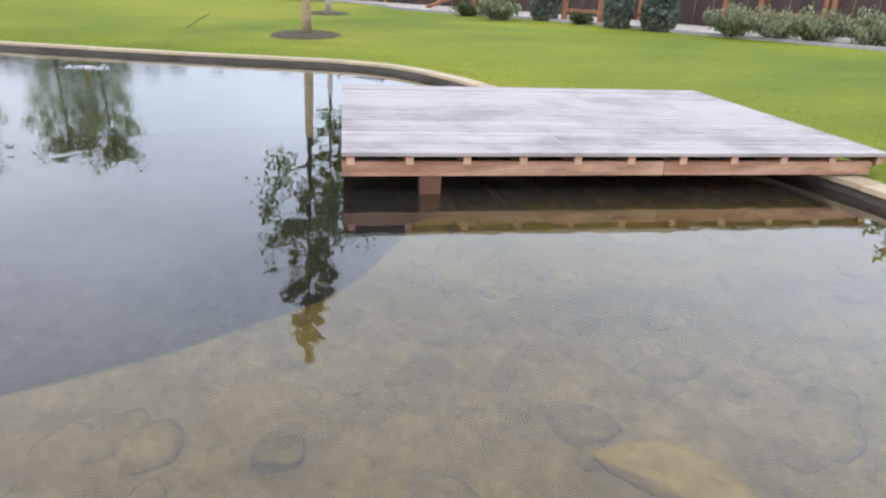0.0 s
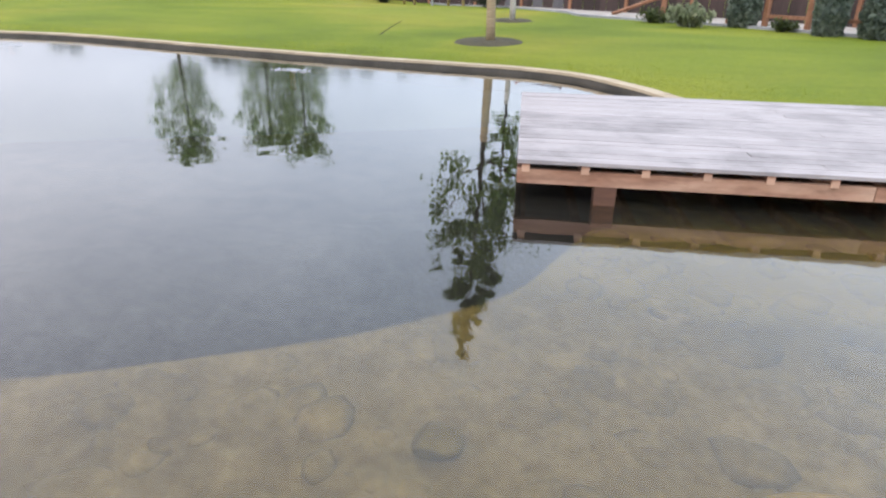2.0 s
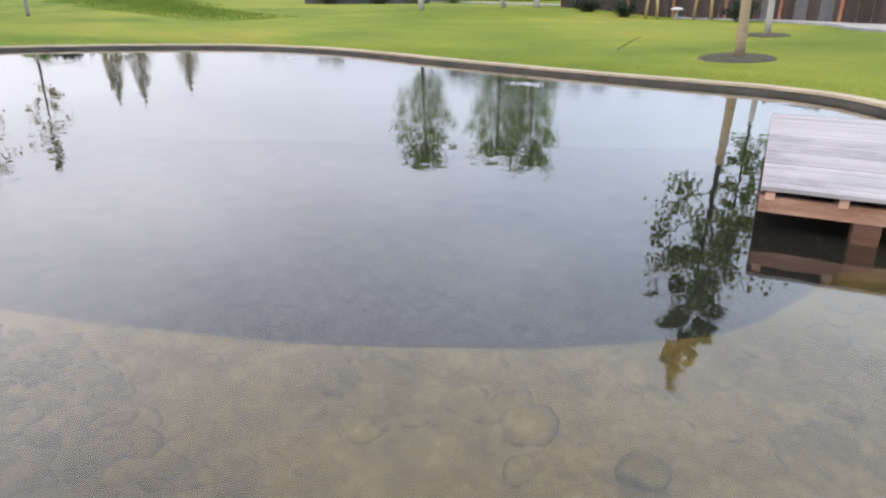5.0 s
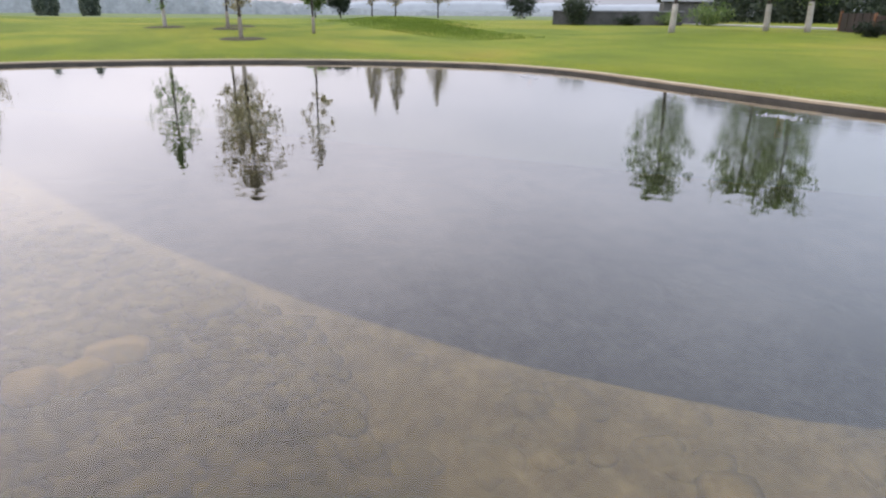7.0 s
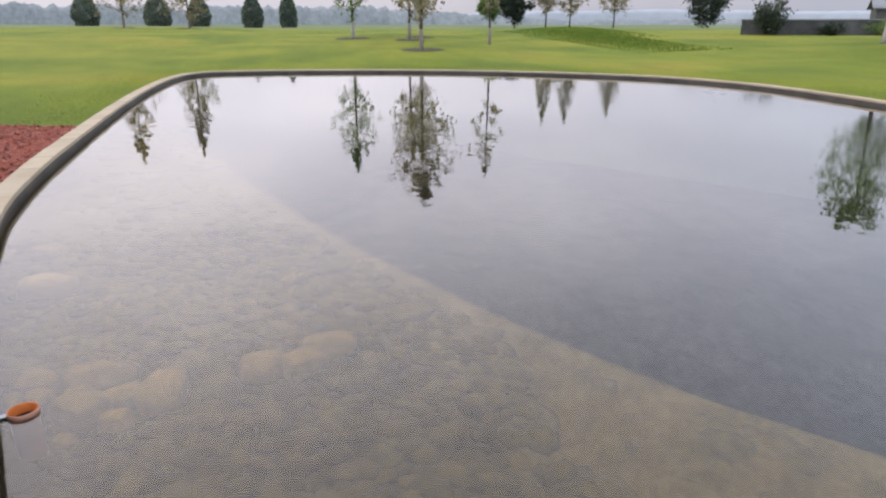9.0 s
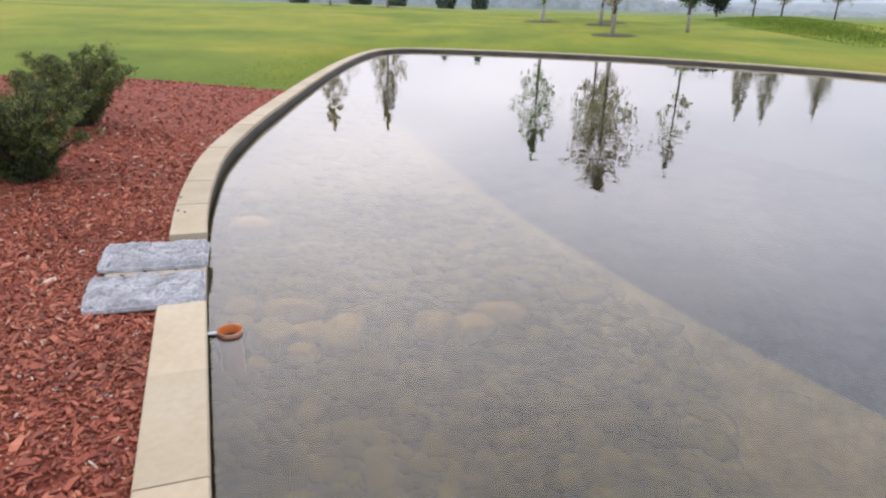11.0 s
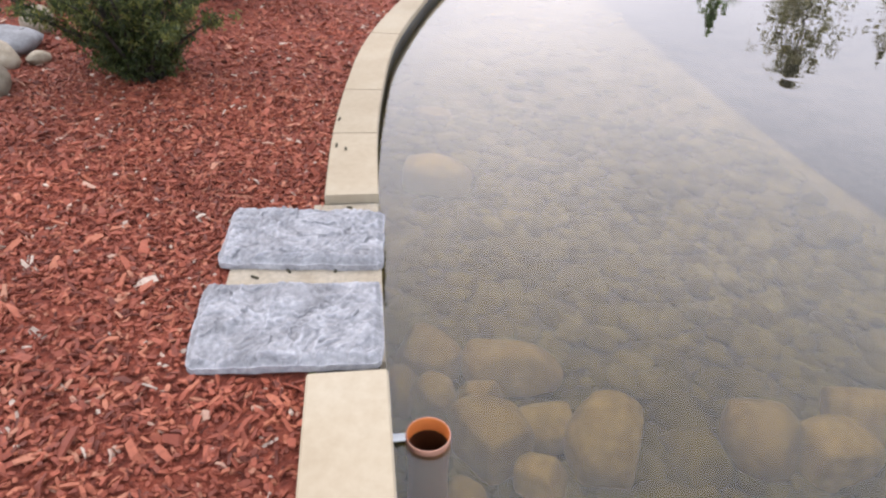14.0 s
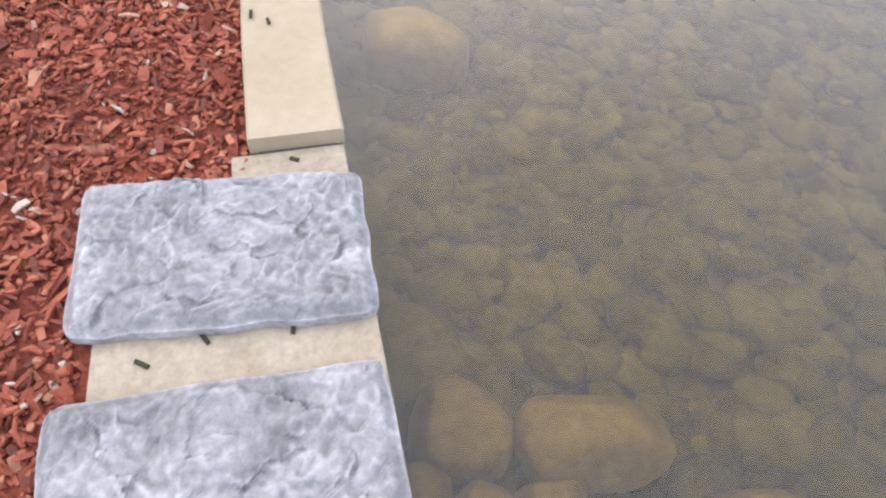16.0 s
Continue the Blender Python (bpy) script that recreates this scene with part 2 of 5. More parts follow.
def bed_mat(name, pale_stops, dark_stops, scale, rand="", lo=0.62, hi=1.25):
    """Silt or silted stone under water, grown over with algae in places and with the deck's shade painted in."""
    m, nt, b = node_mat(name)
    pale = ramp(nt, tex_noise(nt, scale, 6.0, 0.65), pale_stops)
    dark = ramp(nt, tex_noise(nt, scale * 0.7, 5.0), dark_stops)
    col = mixc(nt, pale, dark, algae_and_deck_shade(nt), "MIX")
    col = mixc(nt, col, (0.135, 0.112, 0.012), deck_algae(nt), "MIX")
    col = mixc(nt, col, ramp(nt, tex_noise(nt, 22.0, 5.0, 0.6), [(0.3, (0.78, 0.77, 0.75)), (0.7, (1.1, 1.1, 1.1))]), 1.0)
    if rand:
        src = nt.nodes.new("ShaderNodeObjectInfo").outputs["Random"] if rand == "object" else nt.nodes.new("ShaderNodeNewGeometry").outputs["Random Per Island"]
        col = mixc(nt, col, ramp(nt, src, [(0.0, (lo, lo, lo)), (1.0, (hi, hi, hi))]), 1.0)
    nt.links.new(col, b.inputs["Base Color"])
    b.inputs["Roughness"].default_value = 0.9
    bump(nt, b, tex_noise(nt, 26.0, 6.0), 0.45, 0.012)
    return m


WATER_Z, BED_Z, DEEP_Z = 0.055, -0.405, -1.85
AERATORS = ((-5.55, 10.6), (-12.8, 10.85))
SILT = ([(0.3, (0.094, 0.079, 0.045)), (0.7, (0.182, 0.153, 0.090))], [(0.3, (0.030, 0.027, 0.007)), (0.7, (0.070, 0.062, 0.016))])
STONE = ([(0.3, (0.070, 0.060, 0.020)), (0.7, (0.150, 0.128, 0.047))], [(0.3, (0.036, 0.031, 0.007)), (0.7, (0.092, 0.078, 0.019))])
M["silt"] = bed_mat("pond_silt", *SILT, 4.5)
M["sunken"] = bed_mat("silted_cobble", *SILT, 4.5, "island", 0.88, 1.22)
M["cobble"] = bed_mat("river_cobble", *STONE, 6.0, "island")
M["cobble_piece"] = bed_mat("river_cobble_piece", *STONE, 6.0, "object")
# bluish light scattered by the deep water is put into the floor colour
M["deep"] = surface("scatter_tinted_floor", [(0.3, (0.040, 0.066, 0.125)), (0.7, (0.066, 0.096, 0.170))], 1.0, 0.9, fine=7.0)
M["still_water"] = surface("dark_still_water", [(0.3, (0.012, 0.009, 0.006)), (0.7, (0.018, 0.014, 0.009))], 8.0, 0.08, spec=0.5)
M["boulder"] = surface("tan_boulder", [(0.3, (0.160, 0.118, 0.046)), (0.7, (0.238, 0.178, 0.076))], 5.0, 0.8, fine=28.0, rand="object", rand_amount=0.15, bump_scale=30.0, bump_strength=0.35, bump_dist=0.01)
M["pale_boulder"] = surface("pale_tan_boulder", [(0.3, (0.24, 0.180, 0.095)), (0.7, (0.33, 0.255, 0.145))], 5.0, 0.8, fine=28.0, bump_scale=30.0, bump_strength=0.35, bump_dist=0.01)
M["flat_stone"] = surface("ochre_flat_stone", [(0.3, (0.21, 0.165, 0.055)), (0.7, (0.31, 0.250, 0.095))], 5.0, 0.8, fine=28.0, bump_scale=30.0, bump_strength=0.35, bump_dist=0.01)
M["low_stone"] = surface("olive_stone", [(0.3, (0.082, 0.069, 0.022)), (0.7, (0.138, 0.116, 0.040))], 5.0, 0.8, fine=28.0, rand="object", rand_amount=0.15, bump_scale=30.0, bump_strength=0.35, bump_dist=0.01)
M["foam"] = surface("white_foam", [(0.3, (0.24, 0.25, 0.26)), (0.7, (0.40, 0.40, 0.41))], 9.0, 0.5, fine=60.0, bump_scale=50.0, bump_strength=0.6, bump_dist=0.01)
M["dry_rock"] = surface("dry_boulder", [(0.3, (0.270, 0.212, 0.150)), (0.7, (0.390, 0.325, 0.245))], 5.0, 0.85, fine=30.0, rand="object", rand_amount=0.3, bump_scale=30.0, bump_strength=0.5, bump_dist=0.01)
M["grey_rock"] = surface("grey_boulder", [(0.3, (0.168, 0.161, 0.161)), (0.7, (0.280, 0.273, 0.280))], 5.0, 0.85, fine=30.0, bump_scale=30.0, bump_strength=0.5, bump_dist=0.01)
def board_mat():
    """Weathered deck boards: grain along the board, damp grey stains, a tone for each board."""
    m, nt, b = node_mat("weathered_board")
    st = (0.22, 5.0, 5.0)
    col = ramp(nt, tex_noise(nt, 2.2, 5.0, stretch=st), [(0.25, (0.225, 0.196, 0.192)), (0.5, (0.275, 0.243, 0.238)), (0.75, (0.315, 0.282, 0.276))])
    col = mixc(nt, col, ramp(nt, tex_noise(nt, 16.0, 6.0, 0.6, stretch=st), [(0.3, (0.86, 0.85, 0.85)), (0.62, (1.05, 1.05, 1.05))]), 1.0)
    geo = nt.nodes.new("ShaderNodeNewGeometry")
    wide = nt.nodes.new("ShaderNodeTexNoise")
    wide.inputs["Scale"].default_value = 1.3
    wide.inputs["Detail"].default_value = 6.0
    wide.inputs["Roughness"].default_value = 0.65
    nt.links.new(geo.outputs["Position"], wide.inputs["Vector"])
    col = mixc(nt, col, ramp(nt, wide.outputs[0], [(0.36, (0.66, 0.65, 0.65)), (0.50, (1.0, 1.0, 1.0)), (0.7, (1.1, 1.09, 1.09))]), 1.0)
    info = nt.nodes.new("ShaderNodeObjectInfo").outputs["Random"]
    col = mixc(nt, col, ramp(nt, info, [(0.0, (0.88, 0.87, 0.87)), (1.0, (1.08, 1.08, 1.08))]), 1.0)
    nt.links.new(col, b.inputs["Base Color"])
    b.inputs["Roughness"].default_value = 0.55
    b.inputs["Specular IOR Level"].default_value = 0.4
    bump(nt, b, tex_noise(nt, 24.0, 6.0, 0.65, stretch=st), 0.3, 0.004)
    return m


M["board"] = board_mat()
M["timber"] = surface("raw_timber", [(0.28, (0.11, 0.045, 0.026)), (0.42, (0.25, 0.125, 0.078)), (0.58, (0.36, 0.215, 0.145)), (0.75, (0.42, 0.28, 0.20))], 1.5, 0.65, fine=7.0, fine_stops=[(0.3, (0.7, 0.66, 0.64)), (0.6, (1.1, 1.1, 1.1))], bump_scale=20.0, bump_strength=0.3, bump_dist=0.004, rand="object", rand_amount=0.15, stretch=(0.8, 3.0, 3.0))
M["dark_timber"] = surface("dark_timber", [(0.3, (0.070, 0.032, 0.020)), (0.7, (0.133, 0.063, 0.038))], 2.0, 0.7, fine=9.0, rand="object", rand_amount=0.3, stretch=(0.6, 4.0, 4.0))
M["fence"] = surface("stained_fence", [(0.3, (0.032, 0.020, 0.018)), (0.7, (0.066, 0.042, 0.039))], 1.4, 0.6, fine=12.0, rand="object", rand_amount=0.35, stretch=(4.0, 4.0, 0.5))
M["fence_grey"] = surface("grey_panel", [(0.3, (0.084, 0.081, 0.087)), (0.7, (0.133, 0.126, 0.136))], 1.4, 0.6, fine=12.0, rand="object", rand_amount=0.2)
M["orange_wood"] = surface("orange_post_wood", [(0.3, (0.210, 0.091, 0.049)), (0.7, (0.322, 0.161, 0.091))], 3.0, 0.6, fine=14.0, rand="object", rand_amount=0.2, stretch=(4.0, 4.0, 0.6))
M["pale_wood"] = surface("pale_play_wood", [(0.3, (0.266, 0.189, 0.084)), (0.7, (0.385, 0.294, 0.154))], 3.0, 0.6, fine=14.0)
M["bark"] = surface("dark_bark", [(0.3, (0.032, 0.025, 0.021)), (0.7, (0.070, 0.057, 0.049))], 9.0, 0.9, fine=40.0, bump_scale=40.0, bump_strength=0.8, bump_dist=0.01, stretch=(3.0, 3.0, 0.5))
M["wrap"] = surface("jute_wrap", [(0.3, (0.238, 0.175, 0.105)), (0.7, (0.336, 0.259, 0.168))], 5.0, 0.9, fine=50.0, bump_scale=60.0, bump_strength=0.5, bump_dist=0.006, stretch=(1.0, 1.0, 5.0))
M["pale_wrap"] = surface("white_trunk_wrap", [(0.3, (0.294, 0.266, 0.231)), (0.7, (0.420, 0.392, 0.350))], 5.0, 0.9, fine=40.0)
M["dull_wrap"] = surface("weathered_trunk_wrap", [(0.3, (0.170, 0.145, 0.118)), (0.7, (0.265, 0.230, 0.190))], 5.0, 0.9, fine=40.0)
M["soil"] = surface("soil_ring", [(0.3, (0.04, 0.034, 0.02)), (0.7, (0.08, 0.068, 0.04))], 5.0, 0.95, fine=30.0, bump_scale=30.0, bump_strength=1.0, bump_dist=0.03)
M["gravel"] = surface("pale_gravel", [(0.3, (0.294, 0.259, 0.224)), (0.7, (0.406, 0.364, 0.329))], 2.0, 0.9, fine=40.0, bump_scale=60.0, bump_strength=0.6, bump_dist=0.02)
M["edging"] = surface("grey_edging", [(0.3, (0.231, 0.231, 0.238)), (0.7, (0.315, 0.315, 0.322))], 2.0, 0.8, fine=20.0)
M["pipe"] = surface("orange_plastic", [(0.3, (0.33, 0.150, 0.098)), (0.7, (0.42, 0.205, 0.140))], 8.0, 0.45, fine=60.0, spec=0.5)
M["pipe_in"] = surface("orange_plastic_inside", [(0.3, (0.42, 0.12, 0.03)), (0.7, (0.60, 0.19, 0.05))], 8.0, 0.5)
# shade down inside the pipe, painted as a dark brown
M["pipe_shade"] = surface("dark_pipe_shade", [(0.3, (0.030, 0.010, 0.004)), (0.7, (0.075, 0.024, 0.009))], 12.0, 0.5)
M["bracket"] = surface("galvanised_bracket", [(0.3, (0.420, 0.420, 0.420)), (0.7, (0.560, 0.560, 0.560))], 20.0, 0.4)
M["stonewall"] = surface("grey_stone_wall", [(0.3, (0.059, 0.059, 0.059)), (0.7, (0.112, 0.108, 0.108))], 1.3, 0.85, fine=9.0, bump_scale=10.0, bump_strength=0.6, bump_dist=0.04)
M["roof"] = surface("grey_roof", [(0.3, (0.140, 0.143, 0.154)), (0.7, (0.210, 0.213, 0.224))], 1.3, 0.7, fine=9.0)
M["white"] = surface("off_white_stone", [(0.3, (0.364, 0.350, 0.357)), (0.7, (0.490, 0.476, 0.483))], 4.0, 0.7, fine=20.0, bump_scale=20.0, bump_strength=0.4, bump_dist=0.01)
M["teal"] = surface("dark_green_metal", [(0.3, (0.014, 0.035, 0.035)), (0.7, (0.028, 0.056, 0.056))], 4.0, 0.5)
# mist of the distance is mixed into these two pale base colours
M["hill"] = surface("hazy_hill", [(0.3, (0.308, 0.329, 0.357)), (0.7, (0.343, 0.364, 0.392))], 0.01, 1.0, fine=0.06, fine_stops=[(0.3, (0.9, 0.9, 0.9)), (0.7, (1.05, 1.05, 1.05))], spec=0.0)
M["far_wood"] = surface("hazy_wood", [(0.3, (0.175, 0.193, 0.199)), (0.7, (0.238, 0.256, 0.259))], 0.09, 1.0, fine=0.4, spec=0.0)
M["dark_wood"] = leaf_mat("dark_tree_leaves", (0.013, 0.024, 0.014), (0.026, 0.042, 0.024), (0.048, 0.064, 0.036))
M["wood_edge"] = leaf_mat("garden_tree_leaves", (0.030, 0.046, 0.032), (0.050, 0.070, 0.046), (0.080, 0.102, 0.062))
M["leaf"] = leaf_mat("green_leaves", (0.075, 0.130, 0.034), (0.135, 0.205, 0.055), (0.225, 0.275, 0.085))
M["leaf_tip"] = leaf_mat("yellow_leaves", (0.160, 0.152, 0.024), (0.256, 0.224, 0.040), (0.336, 0.288, 0.072))
M["autumn"] = leaf_mat("autumn_leaves", (0.175, 0.158, 0.085), (0.270, 0.235, 0.140), (0.370, 0.315, 0.205))
# greens paled and greyed to carry the haze in front of the thujas
M["thuja"] = leaf_mat("thuja_sprays", (0.090, 0.120, 0.100), (0.135, 0.170, 0.135), (0.185, 0.220, 0.165))
M["yew"] = leaf_mat("yew_needles", (0.026, 0.042, 0.012), (0.058, 0.080, 0.022), (0.125, 0.142, 0.040))
M["yew_tip"] = leaf_mat("yew_tips", (0.100, 0.110, 0.030), (0.165, 0.170, 0.045), (0.250, 0.235, 0.075))
M["varieg"] = leaf_mat("variegated_leaves", (0.040, 0.080, 0.024), (0.112, 0.160, 0.056), (0.336, 0.336, 0.208))
M["lavender"] = leaf_mat("grey_green_leaves", (0.13, 0.155, 0.090), (0.22, 0.25, 0.145), (0.36, 0.37, 0.24))


def slab_mat():
    m, nt, b = node_mat("riven_grey_stone")
    big = tex_noise(nt, 9.0, 6.0, 0.6, warp=0.6)
    fine = tex_noise(nt, 55.0, 6.0, 0.65)
    col = ramp(nt, big, [(0.32, (0.175, 0.170, 0.177)), (0.5, (0.248, 0.242, 0.252)), (0.68, (0.330, 0.322, 0.334))])
    col = mixc(nt, col, ramp(nt, fine, [(0.3, (0.75, 0.76, 0.78)), (0.68, (1.25, 1.24, 1.22))]), 1.0)
    # shade in the creases and light on the ridges, painted into the colour
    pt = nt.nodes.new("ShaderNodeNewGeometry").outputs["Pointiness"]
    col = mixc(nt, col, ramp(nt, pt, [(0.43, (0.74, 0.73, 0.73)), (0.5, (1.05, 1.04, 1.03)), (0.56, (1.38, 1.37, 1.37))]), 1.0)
    nt.links.new(col, b.inputs["Base Color"])
    b.inputs["Roughness"].default_value = 0.8
    b.inputs["Specular IOR Level"].default_value = 0.3
    bump(nt, b, tex_noise(nt, 26.0, 8.0, 0.65, warp=1.2), 0.9, 0.02)
    return m


M["slab"] = slab_mat()


def water_mat():
    """Clear olive water under a sheet of reflections; the calm surface is broken up round the two aerators."""
    m, nt, b = node_mat("pond_water")
    nt.nodes.remove(b)
    out = nt.nodes["Material Output"]
    fr = nt.nodes.new("ShaderNodeFresnel")
    fr.inputs["IOR"].default_value = 1.38
    refr = nt.nodes.new("ShaderNodeBsdfRefraction")
    refr.inputs["IOR"].default_value = 1.33
    refr.inputs["Roughness"].default_value = 0.06
    refr.inputs["Color"].default_value = (0.95, 0.84, 0.51, 1)
    gl = nt.nodes.new("ShaderNodeBsdfGlossy")
    gl.inputs["Color"].default_value = (1, 1, 1, 1)
    murk = nt.nodes.new("ShaderNodeBsdfDiffuse")
    murk.inputs["Color"].default_value = (0.44, 0.40, 0.33, 1)
    mx1 = nt.nodes.new("ShaderNodeMixShader")
    mx1.inputs[0].default_value = 0.026
    nt.links.new(refr.outputs[0], mx1.inputs[1])
    nt.links.new(murk.outputs[0], mx1.inputs[2])
    mx2 = nt.nodes.new("ShaderNodeMixShader")
    gain = nt.nodes.new("ShaderNodeMath")
    gain.operation = "MULTIPLY"
    gain.use_clamp = True
    gain.inputs[1].default_value = 1.45
    nt.links.new(fr.outputs[0], gain.inputs[0])
    nt.links.new(gain.outputs[0], mx2.inputs[0])
    nt.links.new(mx1.outputs[0], mx2.inputs[1])
    nt.links.new(gl.outputs[0], mx2.inputs[2])
    nt.links.new(mx2.outputs[0], out.inputs[0])
    # nearness to an aerator, 1 at it, 0 a few metres off
    co = nt.nodes.new("ShaderNodeTexCoord")
    stir = None
    for x, y in AERATORS:
        d = nt.nodes.new("ShaderNodeVectorMath")
        d.operation = "DISTANCE"
        d.inputs[1].default_value = (x, y, WATER_Z)
        nt.links.new(co.outputs["Object"], d.inputs[0])
        mr = nt.nodes.new("ShaderNodeMapRange")
        mr.interpolation_type = "SMOOTHSTEP"
        for key, v in (("From Min", 0.5), ("From Max", 6.0), ("To Min", 1.0), ("To Max", 0.0)):
            mr.inputs[key].default_value = v
        nt.links.new(d.outputs["Value"], mr.inputs[0])
        if stir is None:
            stir = mr.outputs[0]
        else:
            mxm = nt.nodes.new("ShaderNodeMath")
            mxm.operation = "MAXIMUM"
            nt.links.new(stir, mxm.inputs[0])
            nt.links.new(mr.outputs[0], mxm.inputs[1])
            stir = mxm.outputs[0]
    rg = nt.nodes.new("ShaderNodeMapRange")
    rg.inputs["To Min"].default_value = 0.016
    rg.inputs["To Max"].default_value = 0.085
    nt.links.new(stir, rg.inputs[0])
    nt.links.new(rg.outputs[0], gl.inputs["Roughness"])
    # calm surface with a few ripples
    n1 = tex_noise(nt, 4.6, 1.0, 0.45)
    big = tex_noise(nt, 0.22, 2.0, 0.5)
    amp = ramp(nt, big, [(0.42, (0.16, 0.16, 0.16)), (0.62, (1.0, 1.0, 1.0))])
    hh = mixc(nt, n1, amp, 1.0)
    bp = nt.nodes.new("ShaderNodeBump")
    bp.inputs["Strength"].default_value = 0.14
    bp.inputs["Distance"].default_value = 0.02
    nt.links.new(hh, bp.inputs["Height"])
    for n in (fr, gl, refr):
        nt.links.new(bp.outputs[0], n.inputs["Normal"])
    return m


M["water"] = water_mat()

# ---------------------------------------------------------------- mesh helpers


def mesh_from(name, verts, faces, smooth=False):
    me = bpy.data.meshes.new(name)
    me.from_pydata([tuple(v) for v in verts], [], [tuple(f) for f in faces])
    me.update()
    if smooth:
        me.polygons.foreach_set("use_smooth", [True] * len(me.polygons))
    return me


def put(name, me, mat, parent=None, label="", loc=(0, 0, 0), rot=(0, 0, 0)):
    """A mesh object with one material, under a parent where one is given."""
    if mat is not None and not me.materials:
        me.materials.append(mat)
    ob = new(name, me)
    ob.location, ob.rotation_euler = loc, rot
    if parent is not None:
        ob.parent = parent
    if label:
        ob["label"] = label
    return ob


def part(name, bm, mat, parent, label="", smooth=False, loc=(0, 0, 0), rot=(0, 0, 0)):
    me = bpy.data.meshes.new(name)
    bm.to_mesh(me)
    bm.free()
    if smooth:
        me.polygons.foreach_set("use_smooth", [True] * len(me.polygons))
    return put(name, me, mat, parent, label, loc, rot)


def empty(name, loc, rot=(0, 0, 0)):
    ob = new(name)
    ob.location, ob.rotation_euler = loc, rot
    ob.empty_display_size = 0.1
    return ob


def box(bm, size, centre=(0, 0, 0), bevel=0.0, rz=0.0):
    r = bmesh.ops.create_cube(bm, size=1.0, matrix=Matrix.Translation(centre) @ Matrix.Rotation(rz, 4, "Z") @ Matrix.Diagonal((*size, 1)))
    if bevel:
        es = list({e for v in r["verts"] for e in v.link_edges})
        bmesh.ops.bevel(bm, geom=es, offset=bevel, segments=2, affect="EDGES", profile=0.7)
    return bm


def tube(points, radii, sides=8, cap=True):
    """Verts and faces of a tapered tube through the points."""
    vs, fs = [], []
    pts = [Vector(p) for p in points]
    for i, p in enumerate(pts):
        d = (pts[min(i + 1, len(pts) - 1)] - pts[max(i - 1, 0)]).normalized()
        a = d.orthogonal().normalized()
        b = d.cross(a)
        for k in range(sides):
            an = 2 * math.pi * k / sides
            vs.append(p + (a * math.cos(an) + b * math.sin(an)) * radii[i])
    for i in range(len(pts) - 1):
        for k in range(sides):
            j = (k + 1) % sides
            fs.append((i * sides + k, i * sides + j, (i + 1) * sides + j, (i + 1) * sides + k))
    if cap:
        fs.append(tuple(range(sides))[::-1])
        fs.append(tuple((len(pts) - 1) * sides + k for k in range(sides)))
    return vs, fs


def join_tubes(tubes):
    vs, fs = [], []
    for v, f in tubes:
        o = len(vs)
        vs += v
        fs += [tuple(i + o for i in q) for q in f]
    return vs, fs


def leaf_cloud(points, size, rng, aspect=0.55, droop=0.0):
    """One small folded leaf (two triangles) at each point, turned at random."""
    n = len(points)
    p = np.asarray(points, float)
    d = rng.normal(size=(n, 3))
    d[:, 2] -= droop
    d /= np.linalg.norm(d, axis=1)[:, None]
    o = rng.normal(size=(n, 3))
    o -= (o * d).sum(1)[:, None] * d
    o /= np.linalg.norm(o, axis=1)[:, None]
    s = size * rng.uniform(0.6, 1.3, n)[:, None]
    a, b = p - d * s * 0.5, p + d * s * 0.5
    l, r = p + o * s * aspect * 0.5, p - o * s * aspect * 0.5
    vs = np.stack([a, l, b, r], 1).reshape(-1, 3)
    fs = [(4 * i, 4 * i + 1, 4 * i + 2, 4 * i + 3) for i in range(n)]
    return vs, fs


# ---------------------------------------------------------------- plan of the pond
MID = (-9.0, 5.0)
SHORE = [(0.3, 0.10), (-0.64, -0.28), (-1.64, -0.68), (-2.60, -1.05), (-3.25, -1.29), (-4.0, -1.52), (-5.0, -1.77), (-6.5, -1.98), (-8.1, -2.12),
         (-10.2, -2.28), (-13.0, -2.45), (-16.2, -2.56), (-19.5, -2.48), (-21.4, -2.0), (-22.1, -0.8), (-21.85, 2.6), (-20.8, 6.2), (-18.9, 9.4),
         (-16.4, 11.8), (-13.2, 12.75), (-9.0, 12.5), (-6.3, 12.35), (-4.1, 12.35), (-2.1, 12.4), (-0.95, 12.05), (0.1, 11.1), (0.95, 10.0),
         (2.75, 8.2), (3.82, 6.45), (4.35, 5.0), (4.3, 3.4), (3.4, 1.75), (1.85, 0.75)]
COPE_Z, COPE_W, COPE_T = 0.17, 0.222, 0.045


def glide(ctrl, n, closed=True):
    p = [np.array(c, float) for c in ctrl]
    out, N = [], len(p)
    for i in range(N if closed else N - 1):
        a, b = p[i - 1] if closed or i else p[0], p[i]
        c = p[(i + 1) % N]
        d = p[(i + 2) % N] if closed or i + 2 < N else p[-1]
        for k in range(n):
            t = k / n
            out.append(0.5 * (2 * b + (c - a) * t + (2 * a - 5 * b + 4 * c - d) * t * t + (3 * b - a - 3 * c + d) * t ** 3))
    if not closed:
        out.append(p[-1])
    return np.array(out)


RIM = glide(SHORE, 12)                       # outer edge of the coping, clockwise
LEN = np.concatenate([[0], np.cumsum(np.linalg.norm(np.diff(np.vstack([RIM, RIM[:1]]), axis=0), axis=1))])
TOTAL = LEN[-1]
_tan = np.roll(RIM, -1, 0) - np.roll(RIM, 1, 0)
_tan /= np.linalg.norm(_tan, axis=1)[:, None]
INW = np.stack([_tan[:, 1], -_tan[:, 0]], 1)  # towards the water
INNER = RIM + INW * COPE_W
WALL_IN = RIM + INW * (COPE_W - 0.02)


